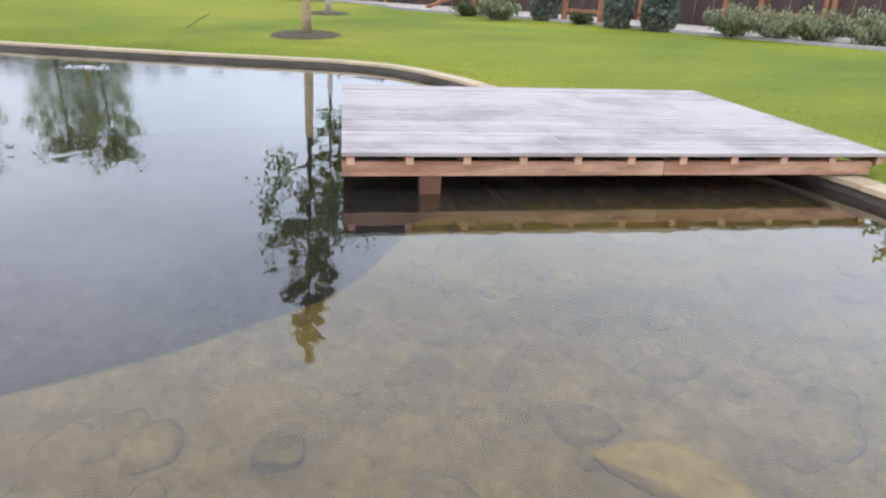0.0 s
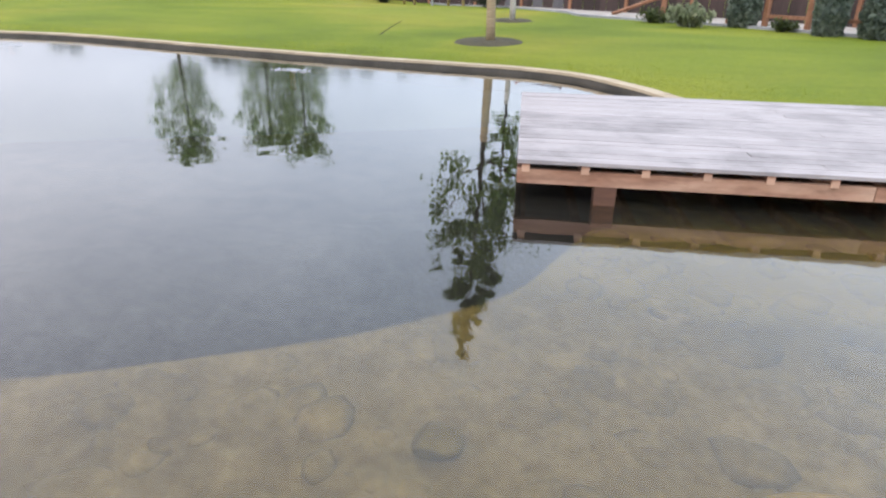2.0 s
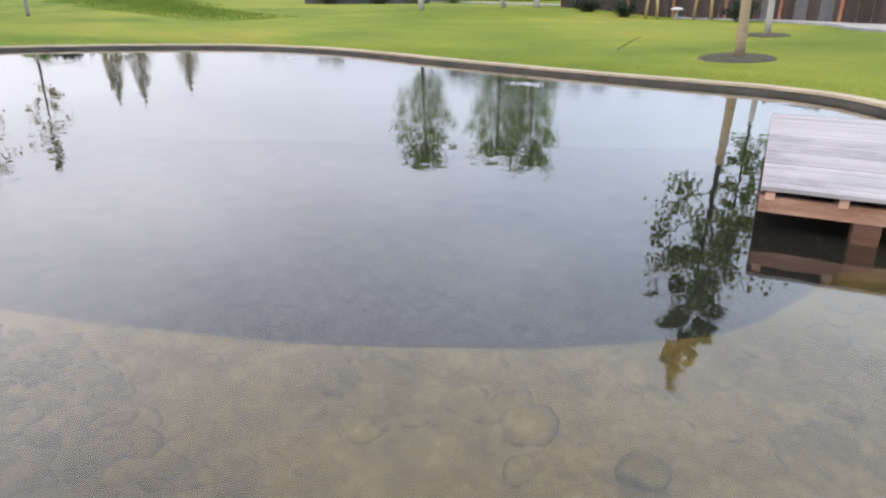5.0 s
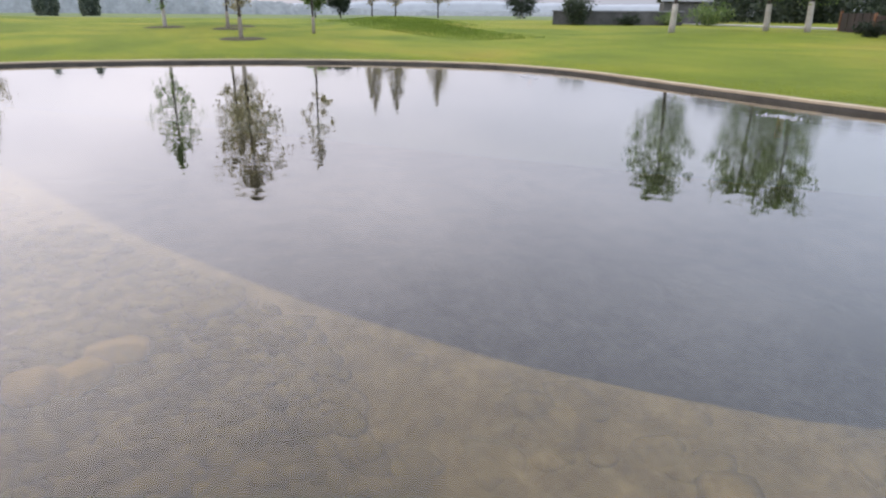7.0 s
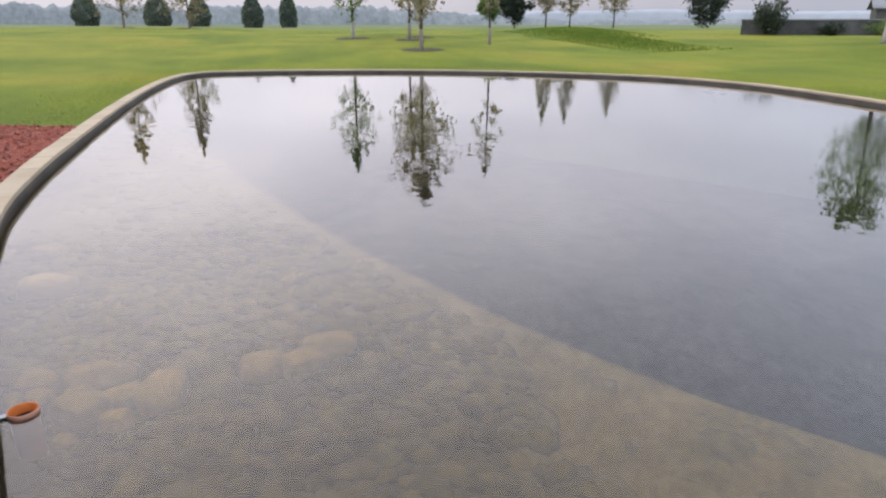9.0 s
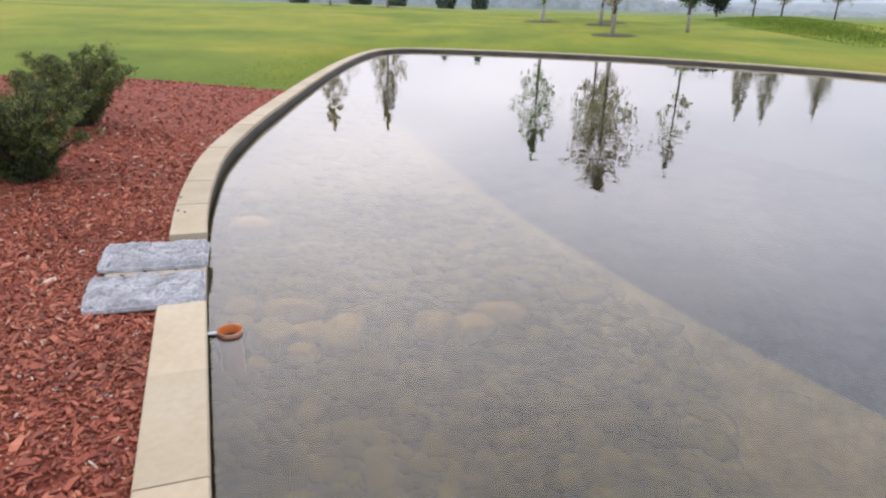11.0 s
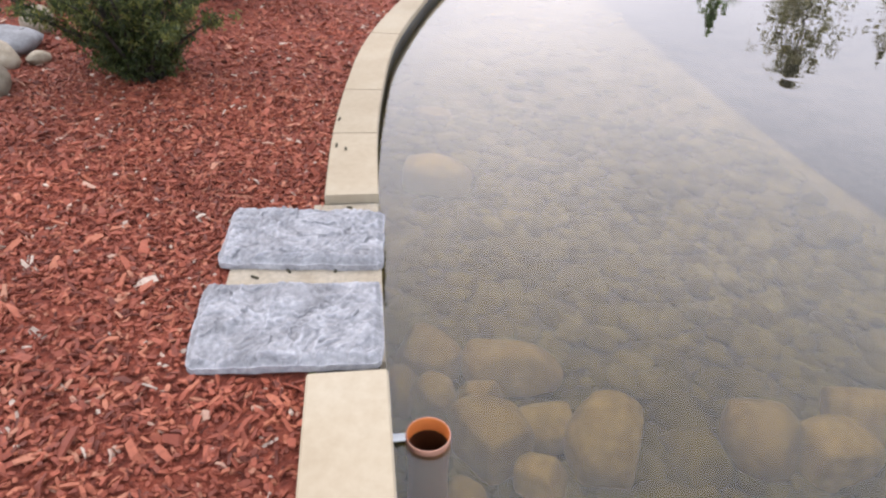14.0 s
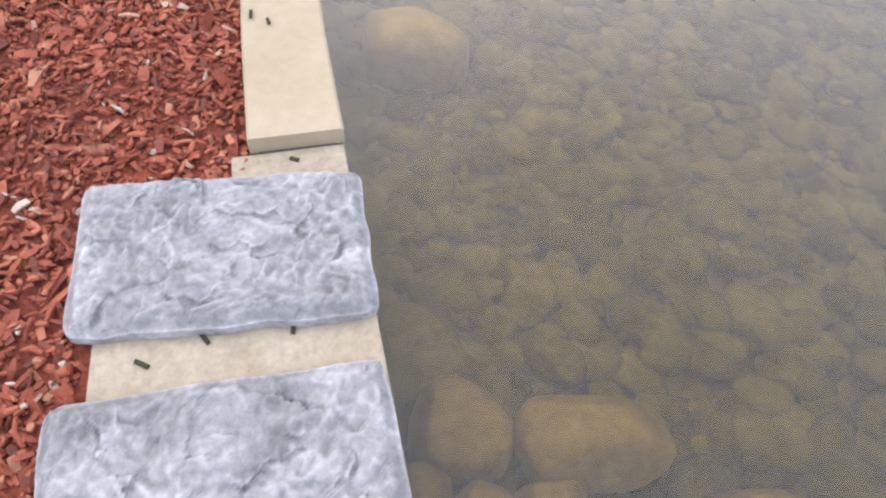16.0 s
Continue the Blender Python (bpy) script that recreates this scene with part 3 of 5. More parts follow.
def rim_at(s, off):
    """Point on the shore line at length s, off metres towards the water."""
    s %= TOTAL
    R2, I2 = np.vstack([RIM, RIM[:1]]), np.vstack([INW, INW[:1]])
    q = [np.interp(s, LEN, R2[:, k]) for k in (0, 1)]
    w = np.array([np.interp(s, LEN, I2[:, k]) for k in (0, 1)])
    w /= np.linalg.norm(w)
    return q[0] + w[0] * off, q[1] + w[1] * off


_ang = np.arctan2(RIM[:, 1] - MID[1], RIM[:, 0] - MID[0])
_ord = np.argsort(_ang)
_A, _R = _ang[_ord], np.hypot(RIM[:, 0] - MID[0], RIM[:, 1] - MID[1])[_ord]


def smooth(a, b, x):
    t = min(1.0, max(0.0, (x - a) / (b - a)))
    return t * t * (3 - 2 * t)


def lawn_z(x, y):
    """Height of the ground: level at the coping, a gentle rise outwards, a bank in the south-west and mounds in the west."""
    an = math.atan2(y - MID[1], x - MID[0])
    s = max(0.0, math.hypot(x - MID[0], y - MID[1]) - float(np.interp(an, _A, _R, period=2 * math.pi)))
    rise = 1.1 + 0.25 * smooth(-3.08, -2.88, an) * (1 - smooth(-2.3, -1.9, an))
    z = 0.13 + rise * (1 - math.exp(-s / 22.0))
    z -= 0.045 * math.exp(-((x + 2.1) ** 2 + (y + 1.15) ** 2) / 0.7)
    for mx, my, rx, ry, mh in ((-42.0, 20.0, 8.0, 4.0, 0.5), (-33.5, 18.0, 6.0, 3.0, 0.1), (-44.0, 8.0, 6.0, 3.0, 0.18), (-19.5, 29.5, 6.0, 3.2, 0.16), (-12.5, 29.5, 5.0, 3.6, -0.2)):
        d = ((x - mx) / rx) ** 2 + ((y - my) / ry) ** 2
        if d < 9:
            z += mh * math.exp(-d)
    if s > 2:
        z += 0.03 * noise.noise((x * 0.22, y * 0.22, 0)) * min(1, (s - 2) / 6)
    return z


# ---------------------------------------------------------------- ground, water, bed
RINGS = [0.0, 0.25, 0.6, 1.0, 1.6, 2.4, 3.4, 4.6, 6, 7.6, 9.5, 11.5, 14, 17, 20, 23.5, 27, 31, 36, 42, 50, 62, 80, 110, 160, 260, 450, 900, 2500]
gv, gf = [], []
N = len(RIM)
for k, s in enumerate(RINGS):
    for i in range(N):
        d = RIM[i] - np.array(MID)
        d /= np.linalg.norm(d)
        x, y = RIM[i] - d * 0.03 + d * s
        gv.append((x, y, lawn_z(x, y) if s < 300 else 1.2))
for k in range(len(RINGS) - 1):
    for i in range(N):
        j = (i + 1) % N
        gf.append((k * N + i, k * N + j, (k + 1) * N + j, (k + 1) * N + i))
ground_me = mesh_from("ground", gv, gf, True)
ground_me.materials.append(M["grass"])
ground_me.materials.append(M["hazy_far_lawn"])
# the outer rings take the lawn colour with haze painted in
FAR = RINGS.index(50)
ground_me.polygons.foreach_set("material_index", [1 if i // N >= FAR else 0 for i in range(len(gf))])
tagged(put("ground", ground_me, None), "mown yellow-green lawn sloping up from the pond", "lawn", kind="structure")

# water sheet, open inside the overflow pipe
PIPE = (-1.614, -0.328)
bm = bmesh.new()
shore = [(x, y) for x, y in INNER - INW * 0.03]
ring = [(PIPE[0] + 0.0585 * math.cos(k * math.pi / 12), PIPE[1] + 0.0585 * math.sin(k * math.pi / 12)) for k in range(24)]
for loop in (shore, ring):
    vv = [bm.verts.new((x, y, WATER_Z)) for x, y in loop]
    for k in range(len(vv)):
        bm.edges.new((vv[k], vv[(k + 1) % len(vv)]))
bmesh.ops.triangle_fill(bm, edges=bm.edges[:], use_beauty=True, normal=(0, 0, 1))
for f in bm.faces:
    if f.normal.z < 0:
        f.normal_flip()
wo = part("water", bm, M["water"], None)
tagged(wo, "calm slightly murky pond water with faint ripples", "water", kind="structure")

# wall of the basin
vs = [(x, y, COPE_Z - COPE_T) for x, y in WALL_IN] + [(x, y, DEEP_Z) for x, y in WALL_IN] + [(x, y, COPE_Z - COPE_T) for x, y in RIM + INW * 0.02] + [(x, y, DEEP_Z) for x, y in RIM + INW * 0.02]
fs = []
for i in range(N):
    j = (i + 1) % N
    fs += [(i, j, N + j, N + i), (2 * N + j, 2 * N + i, 3 * N + i, 3 * N + j), (j, i, 2 * N + i, 2 * N + j)]
tagged(put("pond_wall", mesh_from("pond_wall", vs, fs), M["wall"]), "dark damp concrete wall of the pond basin", "wall", kind="structure")

# deep floor and the shallow shelf before it
vs = [(x, y, DEEP_Z) for x, y in RIM]
tagged(put("pond_floor", mesh_from("pond_floor", vs, [tuple(range(N))[::-1]]), M["deep"]), "silty floor of the deep water with bluish scattered light in its colour", "pond floor", kind="structure")
SHELF = glide([(1.3, 10.2), (0.62, 7.0), (0.38, 5.30), (0.30, 4.69), (0.17, 4.31), (-0.02, 4.05), (-0.42, 3.60), (-0.95, 3.14), (-1.41, 2.76), (-1.90, 2.43), (-2.38, 2.12),
               (-3.10, 1.73), (-3.80, 1.37), (-4.40, 1.10), (-5.0, 0.86), (-6.0, 0.48), (-7.0, 0.20), (-9.0, -0.35), (-12.0, -1.25), (-15.0, -2.7)], 6, False)
ia = min(range(N), key=lambda i: (RIM[i][0] + 15) ** 2 + (RIM[i][1] + 2.5) ** 2)
ib = min(range(N), key=lambda i: (RIM[i][0] - 0.95) ** 2 + (RIM[i][1] - 10.0) ** 2)
loop, i = [], ia
while i != ib:
    loop.append(tuple(RIM[i] + INW[i] * 0.1))
    i = (i - 1) % N
poly = [tuple(p) for p in SHELF] + loop
n = len(poly)
vs = [(x, y, BED_Z) for x, y in poly] + [(x, y, DEEP_Z - 0.05) for x, y in poly]
fs = [tuple(range(n))] + [(i, n + i, n + (i + 1) % n, (i + 1) % n) for i in range(n)]
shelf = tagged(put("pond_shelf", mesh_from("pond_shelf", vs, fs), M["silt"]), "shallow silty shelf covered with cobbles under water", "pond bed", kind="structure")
POLY = np.array(poly)


def on_shelf(x, y):
    c, xa, ya = False, POLY[:, 0], POLY[:, 1]
    xb, yb = np.roll(xa, -1), np.roll(ya, -1)
    cond = (ya > y) != (yb > y)
    xi = (xb - xa) * (y - ya) / np.where(yb == ya, 1e-9, yb - ya) + xa
    return bool(np.sum(cond & (x < xi)) % 2)


def rock_mesh(name, seed, flat=0.6, rough=0.18, sub=2):
    bm = bmesh.new()
    bmesh.ops.create_icosphere(bm, subdivisions=sub, radius=0.5)
    for v in bm.verts:
        q = v.co * 1.6 + Vector((seed * 7.1, seed * 3.3, 0))
        k = 1 + rough * noise.noise(q) * 1.8 + 0.4 * rough * noise.noise(q * 2.7)
        v.co = v.co * k
        v.co.z *= flat
    me = bpy.data.meshes.new(name)
    bm.to_mesh(me)
    bm.free()
    me.polygons.foreach_set("use_smooth", [True] * len(me.polygons))
    return me


rng = np.random.default_rng(4)
COB = [rock_mesh("cobble", 3 + i, 0.40 + 0.06 * (i % 3), 0.44) for i in range(8)]
for me in COB:
    me.materials.append(M["cobble_piece"])
cob_np = []
for me in COB:
    co = np.empty(len(me.vertices) * 3)
    me.vertices.foreach_get("co", co)
    fi = np.empty(len(me.polygons) * 3, int)
    me.polygons.foreach_get("vertices", fi)
    cob_np.append((co.reshape(-1, 3), fi.reshape(-1, 3)))
piles, single = {True: ([], []), False: ([], [])}, 0
tries = [(rng.uniform(-11, 4), rng.uniform(-2.4, 9)) for _ in range(6000)] + [(rng.uniform(-4.6, -0.4), rng.uniform(-1.6, 1.9)) for _ in range(6500)]
for x, y in tries:
    if not on_shelf(x, y) or np.min((SHELF[:, 0] - x) ** 2 + (SHELF[:, 1] - y) ** 2) < 0.03:
        continue
    near_in = (x + 2.6) ** 2 * 0.6 + (y + 0.1) ** 2
    close = near_in < 5.0 * rng.uniform(0.55, 1.35)
    if not close and rng.random() < 0.25:
        continue
    size = 0.042 + 0.095 * rng.random() ** 1.8 if close else 0.11 + 0.22 * rng.random() ** 1.7
    k, rz = int(rng.integers(8)), rng.uniform(0, 6.28)
    st = rng.uniform(0.8, 1.45)
    z = BED_Z + (size * 0.10 + rng.uniform(0, 0.03) if close else size * rng.uniform(-0.20, -0.04))
    if near_in < 1.6 and single < 290 and size > 0.055:
        ob = put("cobble", COB[k], None, shelf, loc=(x, y, z), rot=(rng.uniform(-0.3, 0.3), rng.uniform(-0.3, 0.3), rz))
        ob.scale = (size * st, size, size)
        single += 1
        continue
    co, fi = cob_np[k]
    c, s = math.cos(rz), math.sin(rz)
    q = co * (size * st, size, size)
    pv, pf = piles[close]
    pf.append(fi + len(co) * len(pv))
    pv.append(np.stack([q[:, 0] * c - q[:, 1] * s + x, q[:, 0] * s + q[:, 1] * c + y, q[:, 2] + z], 1))
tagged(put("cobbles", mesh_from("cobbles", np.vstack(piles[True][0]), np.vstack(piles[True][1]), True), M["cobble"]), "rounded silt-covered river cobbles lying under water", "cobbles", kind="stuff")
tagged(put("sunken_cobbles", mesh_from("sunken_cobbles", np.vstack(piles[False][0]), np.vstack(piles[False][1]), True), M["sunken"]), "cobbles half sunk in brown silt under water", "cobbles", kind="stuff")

def boulder_mesh(length, width, height, seed):
    """A water-worn boulder: a rounded block, flatter on top, with slow swells and one or two broken planes."""
    g = random.Random(seed)
    bm = bmesh.new()
    bmesh.ops.create_icosphere(bm, subdivisions=4, radius=1.0)
    cuts = [(Vector((g.gauss(0, 1), g.gauss(0, 1), g.uniform(-0.1, 0.7))).normalized(), g.uniform(0.70, 0.88)) for _ in range(4)]
    ex = g.uniform(0.62, 0.82)
    for v in bm.verts:
        c = v.co.copy()
        p = Vector([math.copysign(abs(k) ** ex, k) for k in c])
        p *= 1 + 0.10 * noise.noise(c * 1.3 + Vector((seed * 5.1, 0, 0))) + 0.03 * noise.noise(c * 3.7 + Vector((0, seed * 2.3, 0)))
        for n, d in cuts:
            over = p.dot(n) - d
            if over > 0:
                p -= n * over * 0.75
        v.co = (p.x * length * 0.5, p.y * width * 0.5, p.z * height * 0.5)
    me = bpy.data.meshes.new("pond_boulder")
    bm.to_mesh(me)
    bm.free()
    me.polygons.foreach_set("use_smooth", [True] * len(me.polygons))
    return me


PALE, TAN, LOW, FLAT = "single pale tan boulder beside the pond wall under water", "large smooth tan boulder lying in shallow pond water", "low olive stone half sunk in the pond bed", "flat algae-covered stone slab on the pond bed"
BOULDERS = [(-2.17, -0.48, 0.24, 0.22, 0.26, 1.7, TAN), (-1.97, -0.415, 0.19, 0.16, 0.26, 0.3, TAN), (-2.00, -0.53, 0.20, 0.12, 0.18, 0.2, TAN), (-2.19, -0.19, 0.35, 0.24, 0.26, 1.75, TAN),
            (-2.04, -0.27, 0.18, 0.10, 0.16, 1.9, TAN), (-1.87, -0.20, 0.27, 0.25, 0.26, 0.8, TAN), (-1.97, -0.045, 0.23, 0.18, 0.22, 1.7, TAN), (-1.96, 0.15, 0.32, 0.26, 0.27, 0.2, TAN),
            (-1.775, -0.03, 0.18, 0.15, 0.16, 1.5, TAN), (-1.67, -0.235, 0.13, 0.11, 0.11, 1.3, TAN), (-2.11, 0.625, 0.32, 0.27, 0.24, 0.5, TAN), (-2.10, 0.83, 0.28, 0.22, 0.22, 2.2, TAN),
            (-2.29, 0.99, 0.31, 0.24, 0.21, 1.5, TAN), (-3.445, -0.80, 0.36, 0.32, 0.41, 1.7, PALE), (-4.32, -1.08, 0.26, 0.18, 0.15, 1.6, TAN),
            (-1.74, 0.37, 0.20, 0.13, 0.11, 1.6, LOW), (-1.99, 0.42, 0.24, 0.19, 0.15, 0.4, LOW), (-2.93, 0.16, 0.20, 0.16, 0.12, 1.5, LOW), (-2.40, -0.26, 0.15, 0.12, 0.11, 1.2, LOW),
            (-3.00, -0.24, 0.27, 0.14, 0.10, 1.7, LOW), (-2.60, 1.50, 0.32, 0.22, 0.16, 1.8, LOW), (-3.50, 1.13, 0.42, 0.20, 0.15, 2.6, LOW), (1.80, 3.19, 0.62, 0.30, 0.13, 2.75, FLAT), (0.31, 3.08, 0.21, 0.20, 0.11, 0.4, LOW)]
for k, (x, y, l, w, h, rz, lab) in enumerate(BOULDERS):
    b = put("pond_boulder", boulder_mesh(l, w, h, k + 1), M["flat_stone" if lab == FLAT else "pale_boulder" if lab == PALE else "boulder" if lab == TAN else "low_stone"], loc=(x, y, BED_Z + h * 0.40), rot=(0, 0, rz))
    tagged(b, lab, "boulder", "boulders in the pond")

# ---------------------------------------------------------------- coping
coping = tagged(empty("coping", (0, 0, 0)), "cream stone coping round the pond", "coping", kind="structure")
S_SLAB0 = LEN[2 * 12] + 0.0                    # where the two slabs replace the coping
S_SLAB1 = LEN[3 * 12] + 0.02
run = TOTAL - (S_SLAB1 - S_SLAB0)
count = int(round(run / 0.66))
step = run / count
for c in range(count):
    s0 = S_SLAB1 + c * step + (0.002 if c else 0)
    s1 = S_SLAB1 + (c + 1) * step - (0.002 if c < count - 1 else 0)
    vs, fs, seg = [], [], 4
    zj = 0.0012 * ((c * 7) % 5 - 2)
    for k in range(seg + 1):
        s = s0 + (s1 - s0) * k / seg
        for o, z in ((0.0, COPE_Z - COPE_T), (0.0, COPE_Z - 0.006), (0.006, COPE_Z), (COPE_W - 0.006, COPE_Z), (COPE_W, COPE_Z - 0.006), (COPE_W, COPE_Z - COPE_T)):
            x, y = rim_at(s, o)
            vs.append((x, y, z + zj))
    for k in range(seg):
        for e in range(6):
            f = (e + 1) % 6
            fs.append((k * 6 + e, (k + 1) * 6 + e, (k + 1) * 6 + f, k * 6 + f))
    fs += [tuple(range(6)), tuple(seg * 6 + 5 - e for e in range(6))]
    put("coping_stone", mesh_from("coping_stone", vs, fs), M["coping"], coping)

# ---------------------------------------------------------------- two riven slabs over the wall, on a mortar ledge
bm = bmesh.new()
box(bm, (0.86, 0.52, 0.05), (0.05, 0.01, 0), 0.004)
box(bm, (0.098, 0.26, 0.05), (-0.431, 0.14, 0), 0.004)
tagged(part("mortar_ledge", bm, M["ledge"], None, loc=(-2.142, -0.930, 0.1035), rot=(0, 0, math.atan2(0.37, 0.96))), "pale beige mortar ledge bedding two stone slabs", "ledge", kind="structure")


def riven_slab(name, corners, seed):
    """A split-faced stone slab: worn uneven top, chamfered broken edges."""
    fl, fr, br, bl = [Vector((*c, 0)) for c in corners]
    nx, ny = 132, 92
    vs, fs = [], []

    def chips(q):
        """Height of broken facets: each cell has its own level and tilt."""
        w = q + Vector((noise.noise(q * 1.9), noise.noise(q * 1.9 + Vector((7, 3, 1))), 0)) * 0.35
        c = noise.voronoi(w)[1][0]
        k = Vector((noise.cell(c * 13.7), noise.cell(c * 13.7 + Vector((31, 0, 0))), noise.cell(c * 13.7 + Vector((0, 57, 0)))))
        return k.x, (w - c).x * k.y + (w - c).y * k.z

    for j in range(ny + 1):
        for i in range(nx + 1):
            u, v = i / nx, j / ny
            p = (fl * (1 - u) + fr * u) * (1 - v) + (bl * (1 - u) + br * u) * v
            # rounded corners and a wavering outline
            cu, cv = 2 * u - 1, 2 * v - 1
            e = min(u * 0.57, (1 - u) * 0.57, v * 0.40, (1 - v) * 0.40)
            q = Vector((p.x, p.y, seed))
            w = q + Vector((noise.noise(q * 6), noise.noise(q * 6 + Vector((7, 3, 1))), 0)) * 0.05
            lv, tilt = chips(q * 13)
            ridge = 0.5 - abs(noise.noise(w * 13))
            ridge2 = 0.5 - abs(noise.noise(w * 27 + Vector((4, 8, 0))))
            h = 0.0020 * lv + 0.009 * tilt + 0.018 * ridge + 0.010 * ridge2 + 0.011 * noise.noise(q * 7) + 0.004 * noise.noise(w * 50)
            edge = smooth(0.0, 0.030, e)
            mid = (fl + fr + br + bl) / 4
            pull = 0.022 * max(0.0, abs(cu) ** 14 * abs(cv) ** 14)
            p = p + (mid - p) * pull * 2
            wob = 0.007 * (1 - edge)
            vs.append((p.x + wob * noise.noise(q * 12), p.y + wob * noise.noise(q * 12 + Vector((0, 9, 0))), 0.163 - 0.014 * (1 - edge) + h * (0.30 + 0.70 * edge)))
    for j in range(ny):
        for i in range(nx):
            a = j * (nx + 1) + i
            fs.append((a, a + 1, a + nx + 2, a + nx + 1))
    border = [i for i in range(nx + 1)] + [j * (nx + 1) + nx for j in range(1, ny + 1)] + [ny * (nx + 1) + i for i in range(nx - 1, -1, -1)] + [j * (nx + 1) for j in range(ny - 1, 0, -1)]
    o = len(vs)
    for b in border:
        x, y, z = vs[b]
        vs.append((x, y, 0.1295))
    for k in range(len(border)):
        l = (k + 1) % len(border)
        fs.append((border[l], border[k], o + k, o + l))
    fs.append(tuple(o + k for k in range(len(border)))[::-1])
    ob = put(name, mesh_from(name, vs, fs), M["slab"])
    tagged(ob, "rough grey split-faced stone slab bridging the pond edge", "stone slab", "slabs at the pond edge")


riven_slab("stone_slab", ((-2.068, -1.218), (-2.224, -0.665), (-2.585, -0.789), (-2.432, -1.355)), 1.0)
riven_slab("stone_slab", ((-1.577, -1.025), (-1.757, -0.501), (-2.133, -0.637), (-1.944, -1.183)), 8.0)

# ---------------------------------------------------------------- overflow pipe
pipe = tagged(empty("overflow_pipe", (*PIPE, BED_Z)), "upright orange plastic overflow pipe standing in the pond", "pipe")
vs, fs = [], []
SEG = 40
prof = [(0.056, 0.0), (0.056, 0.38), (0.0605, 0.388), (0.0605, 0.474), (0.0595, 0.478), (0.0570, 0.478), (0.0555, 0.474), (0.0548, 0.432), (0.0540, 0.05)]
for r, z in prof:
    for k in range(SEG):
        a = 2 * math.pi * k / SEG
        vs.append((r * math.cos(a), r * math.sin(a), z))
for e in range(len(prof) - 1):
    for k in range(SEG):
        l = (k + 1) % SEG
        fs.append((e * SEG + k, e * SEG + l, (e + 1) * SEG + l, (e + 1) * SEG + k))
tube_me = mesh_from("tube", vs, fs, True)
tube_me.materials.append(M["pipe"])
tube_me.materials.append(M["pipe_in"])
# lower inner band carries the painted shade
tube_me.materials.append(M["pipe_shade"])
tube_me.polygons.foreach_set("material_index", [max(0, k // SEG - 4) if k // SEG < 6 else 1 if k // SEG == 6 and k % SEG not in range(4, 20) else 2 if k // SEG > 6 else 1 for k in range(len(fs))])
put("tube", tube_me, None, pipe)
bm = bmesh.new()
bmesh.ops.create_circle(bm, cap_ends=True, radius=0.0545, segments=24, matrix=Matrix.Translation((0, 0, 0.14)))
part("water_inside", bm, M["still_water"], pipe, "dark water standing in the pipe")
bm = bmesh.new()
box(bm, (0.075, 0.026, 0.004), (0, 0, 0), 0.001)
box(bm, (0.004, 0.026, 0.05), (-0.036, 0, -0.02), 0.001)
part("bracket", bm, M["bracket"], pipe, "pale metal bracket strip", loc=(0.034, -0.090, 0.470), rot=(0, 0, math.atan2(0.93, -0.37)))

# ---------------------------------------------------------------- two aerators that well up near the far shore
def aerator(x, y, r, seed):
    thing = tagged(empty("aerator", (x, y, WATER_Z)), "white foam welling up over a submerged pond aerator", "aerator", "aerators in the pond")
    g = random.Random(seed)
    vs, fs = [], []
    for _ in range(110):
        px, py, br = g.gauss(0, r), g.gauss(0, r * 0.6), g.uniform(0.006, 0.022)
        o = len(vs)
        for q, z in ((1.0, -0.003), (0.75, 0.45 * br)):
            vs += [(px + math.cos(k * math.pi / 3) * br * q, py + math.sin(k * math.pi / 3) * br * q, z) for k in range(6)]
        vs.append((px, py, 0.6 * br))
        for k in range(6):
            n = (k + 1) % 6
            fs += [(o + k, o + n, o + 6 + n, o + 6 + k), (o + 6 + k, o + 6 + n, o + 12)]
    tagged(put("foam", mesh_from("foam", vs, fs, True), M["foam"], thing), kind="stuff")
    vs, fs = tube([(0, 0, DEEP_Z - WATER_Z), (0, 0, -0.12)], [0.05, 0.05], 10)
    put("riser", mesh_from("riser", vs, fs, True), M["pipe"], thing, "riser pipe under water")


aerator(*AERATORS[0], 0.18, 3)
aerator(*AERATORS[1], 0.14, 7)

# ---------------------------------------------------------------- timber deck
U = Vector((0.963, 0.268, 0)).normalized()
V = Vector((-0.268, 0.963, 0)).normalized()
deck = tagged(empty("deck", (-0.084, 5.397, 0), (0, 0, math.atan2(U.y, U.x))), "weathered grey timber jetty deck on raw timber beams", "deck")
DW, DD, DZ = 4.195, 3.08, 0.363
rngd = random.Random(3)
nb = 22
pitch = DD / nb
for i in range(nb):
    cut = rngd.uniform(0.35, 0.65) * DW if i % 2 else None
    spans = [(0.0, DW)] if cut is None else [(0.0, round(cut / 0.42) * 0.42 - 0.002), (round(cut / 0.42) * 0.42 + 0.002, DW)]
    for a, b in spans:
        bm = bmesh.new()
        box(bm, (b - a, pitch - 0.007, 0.028), (0, 0, 0), 0.003)
        part("board", bm, M["board"], deck, loc=((a + b) / 2, (i + 0.5) * pitch, DZ - 0.014 + rngd.uniform(-0.0015, 0.0015)))
for i in range(11):
    x = 0.06 + i * (DW - 0.12) / 10
    bm = bmesh.new()
    box(bm, (0.05, DD - 0.14, 0.095), (0, DD / 2, -0.0475), 0.003)
    box(bm, (0.055, 0.062, 0.062), (0, 0.044, -0.031), 0.004)
    part("joist", bm, M["timber"], deck, loc=(x, 0, DZ - 0.0285))
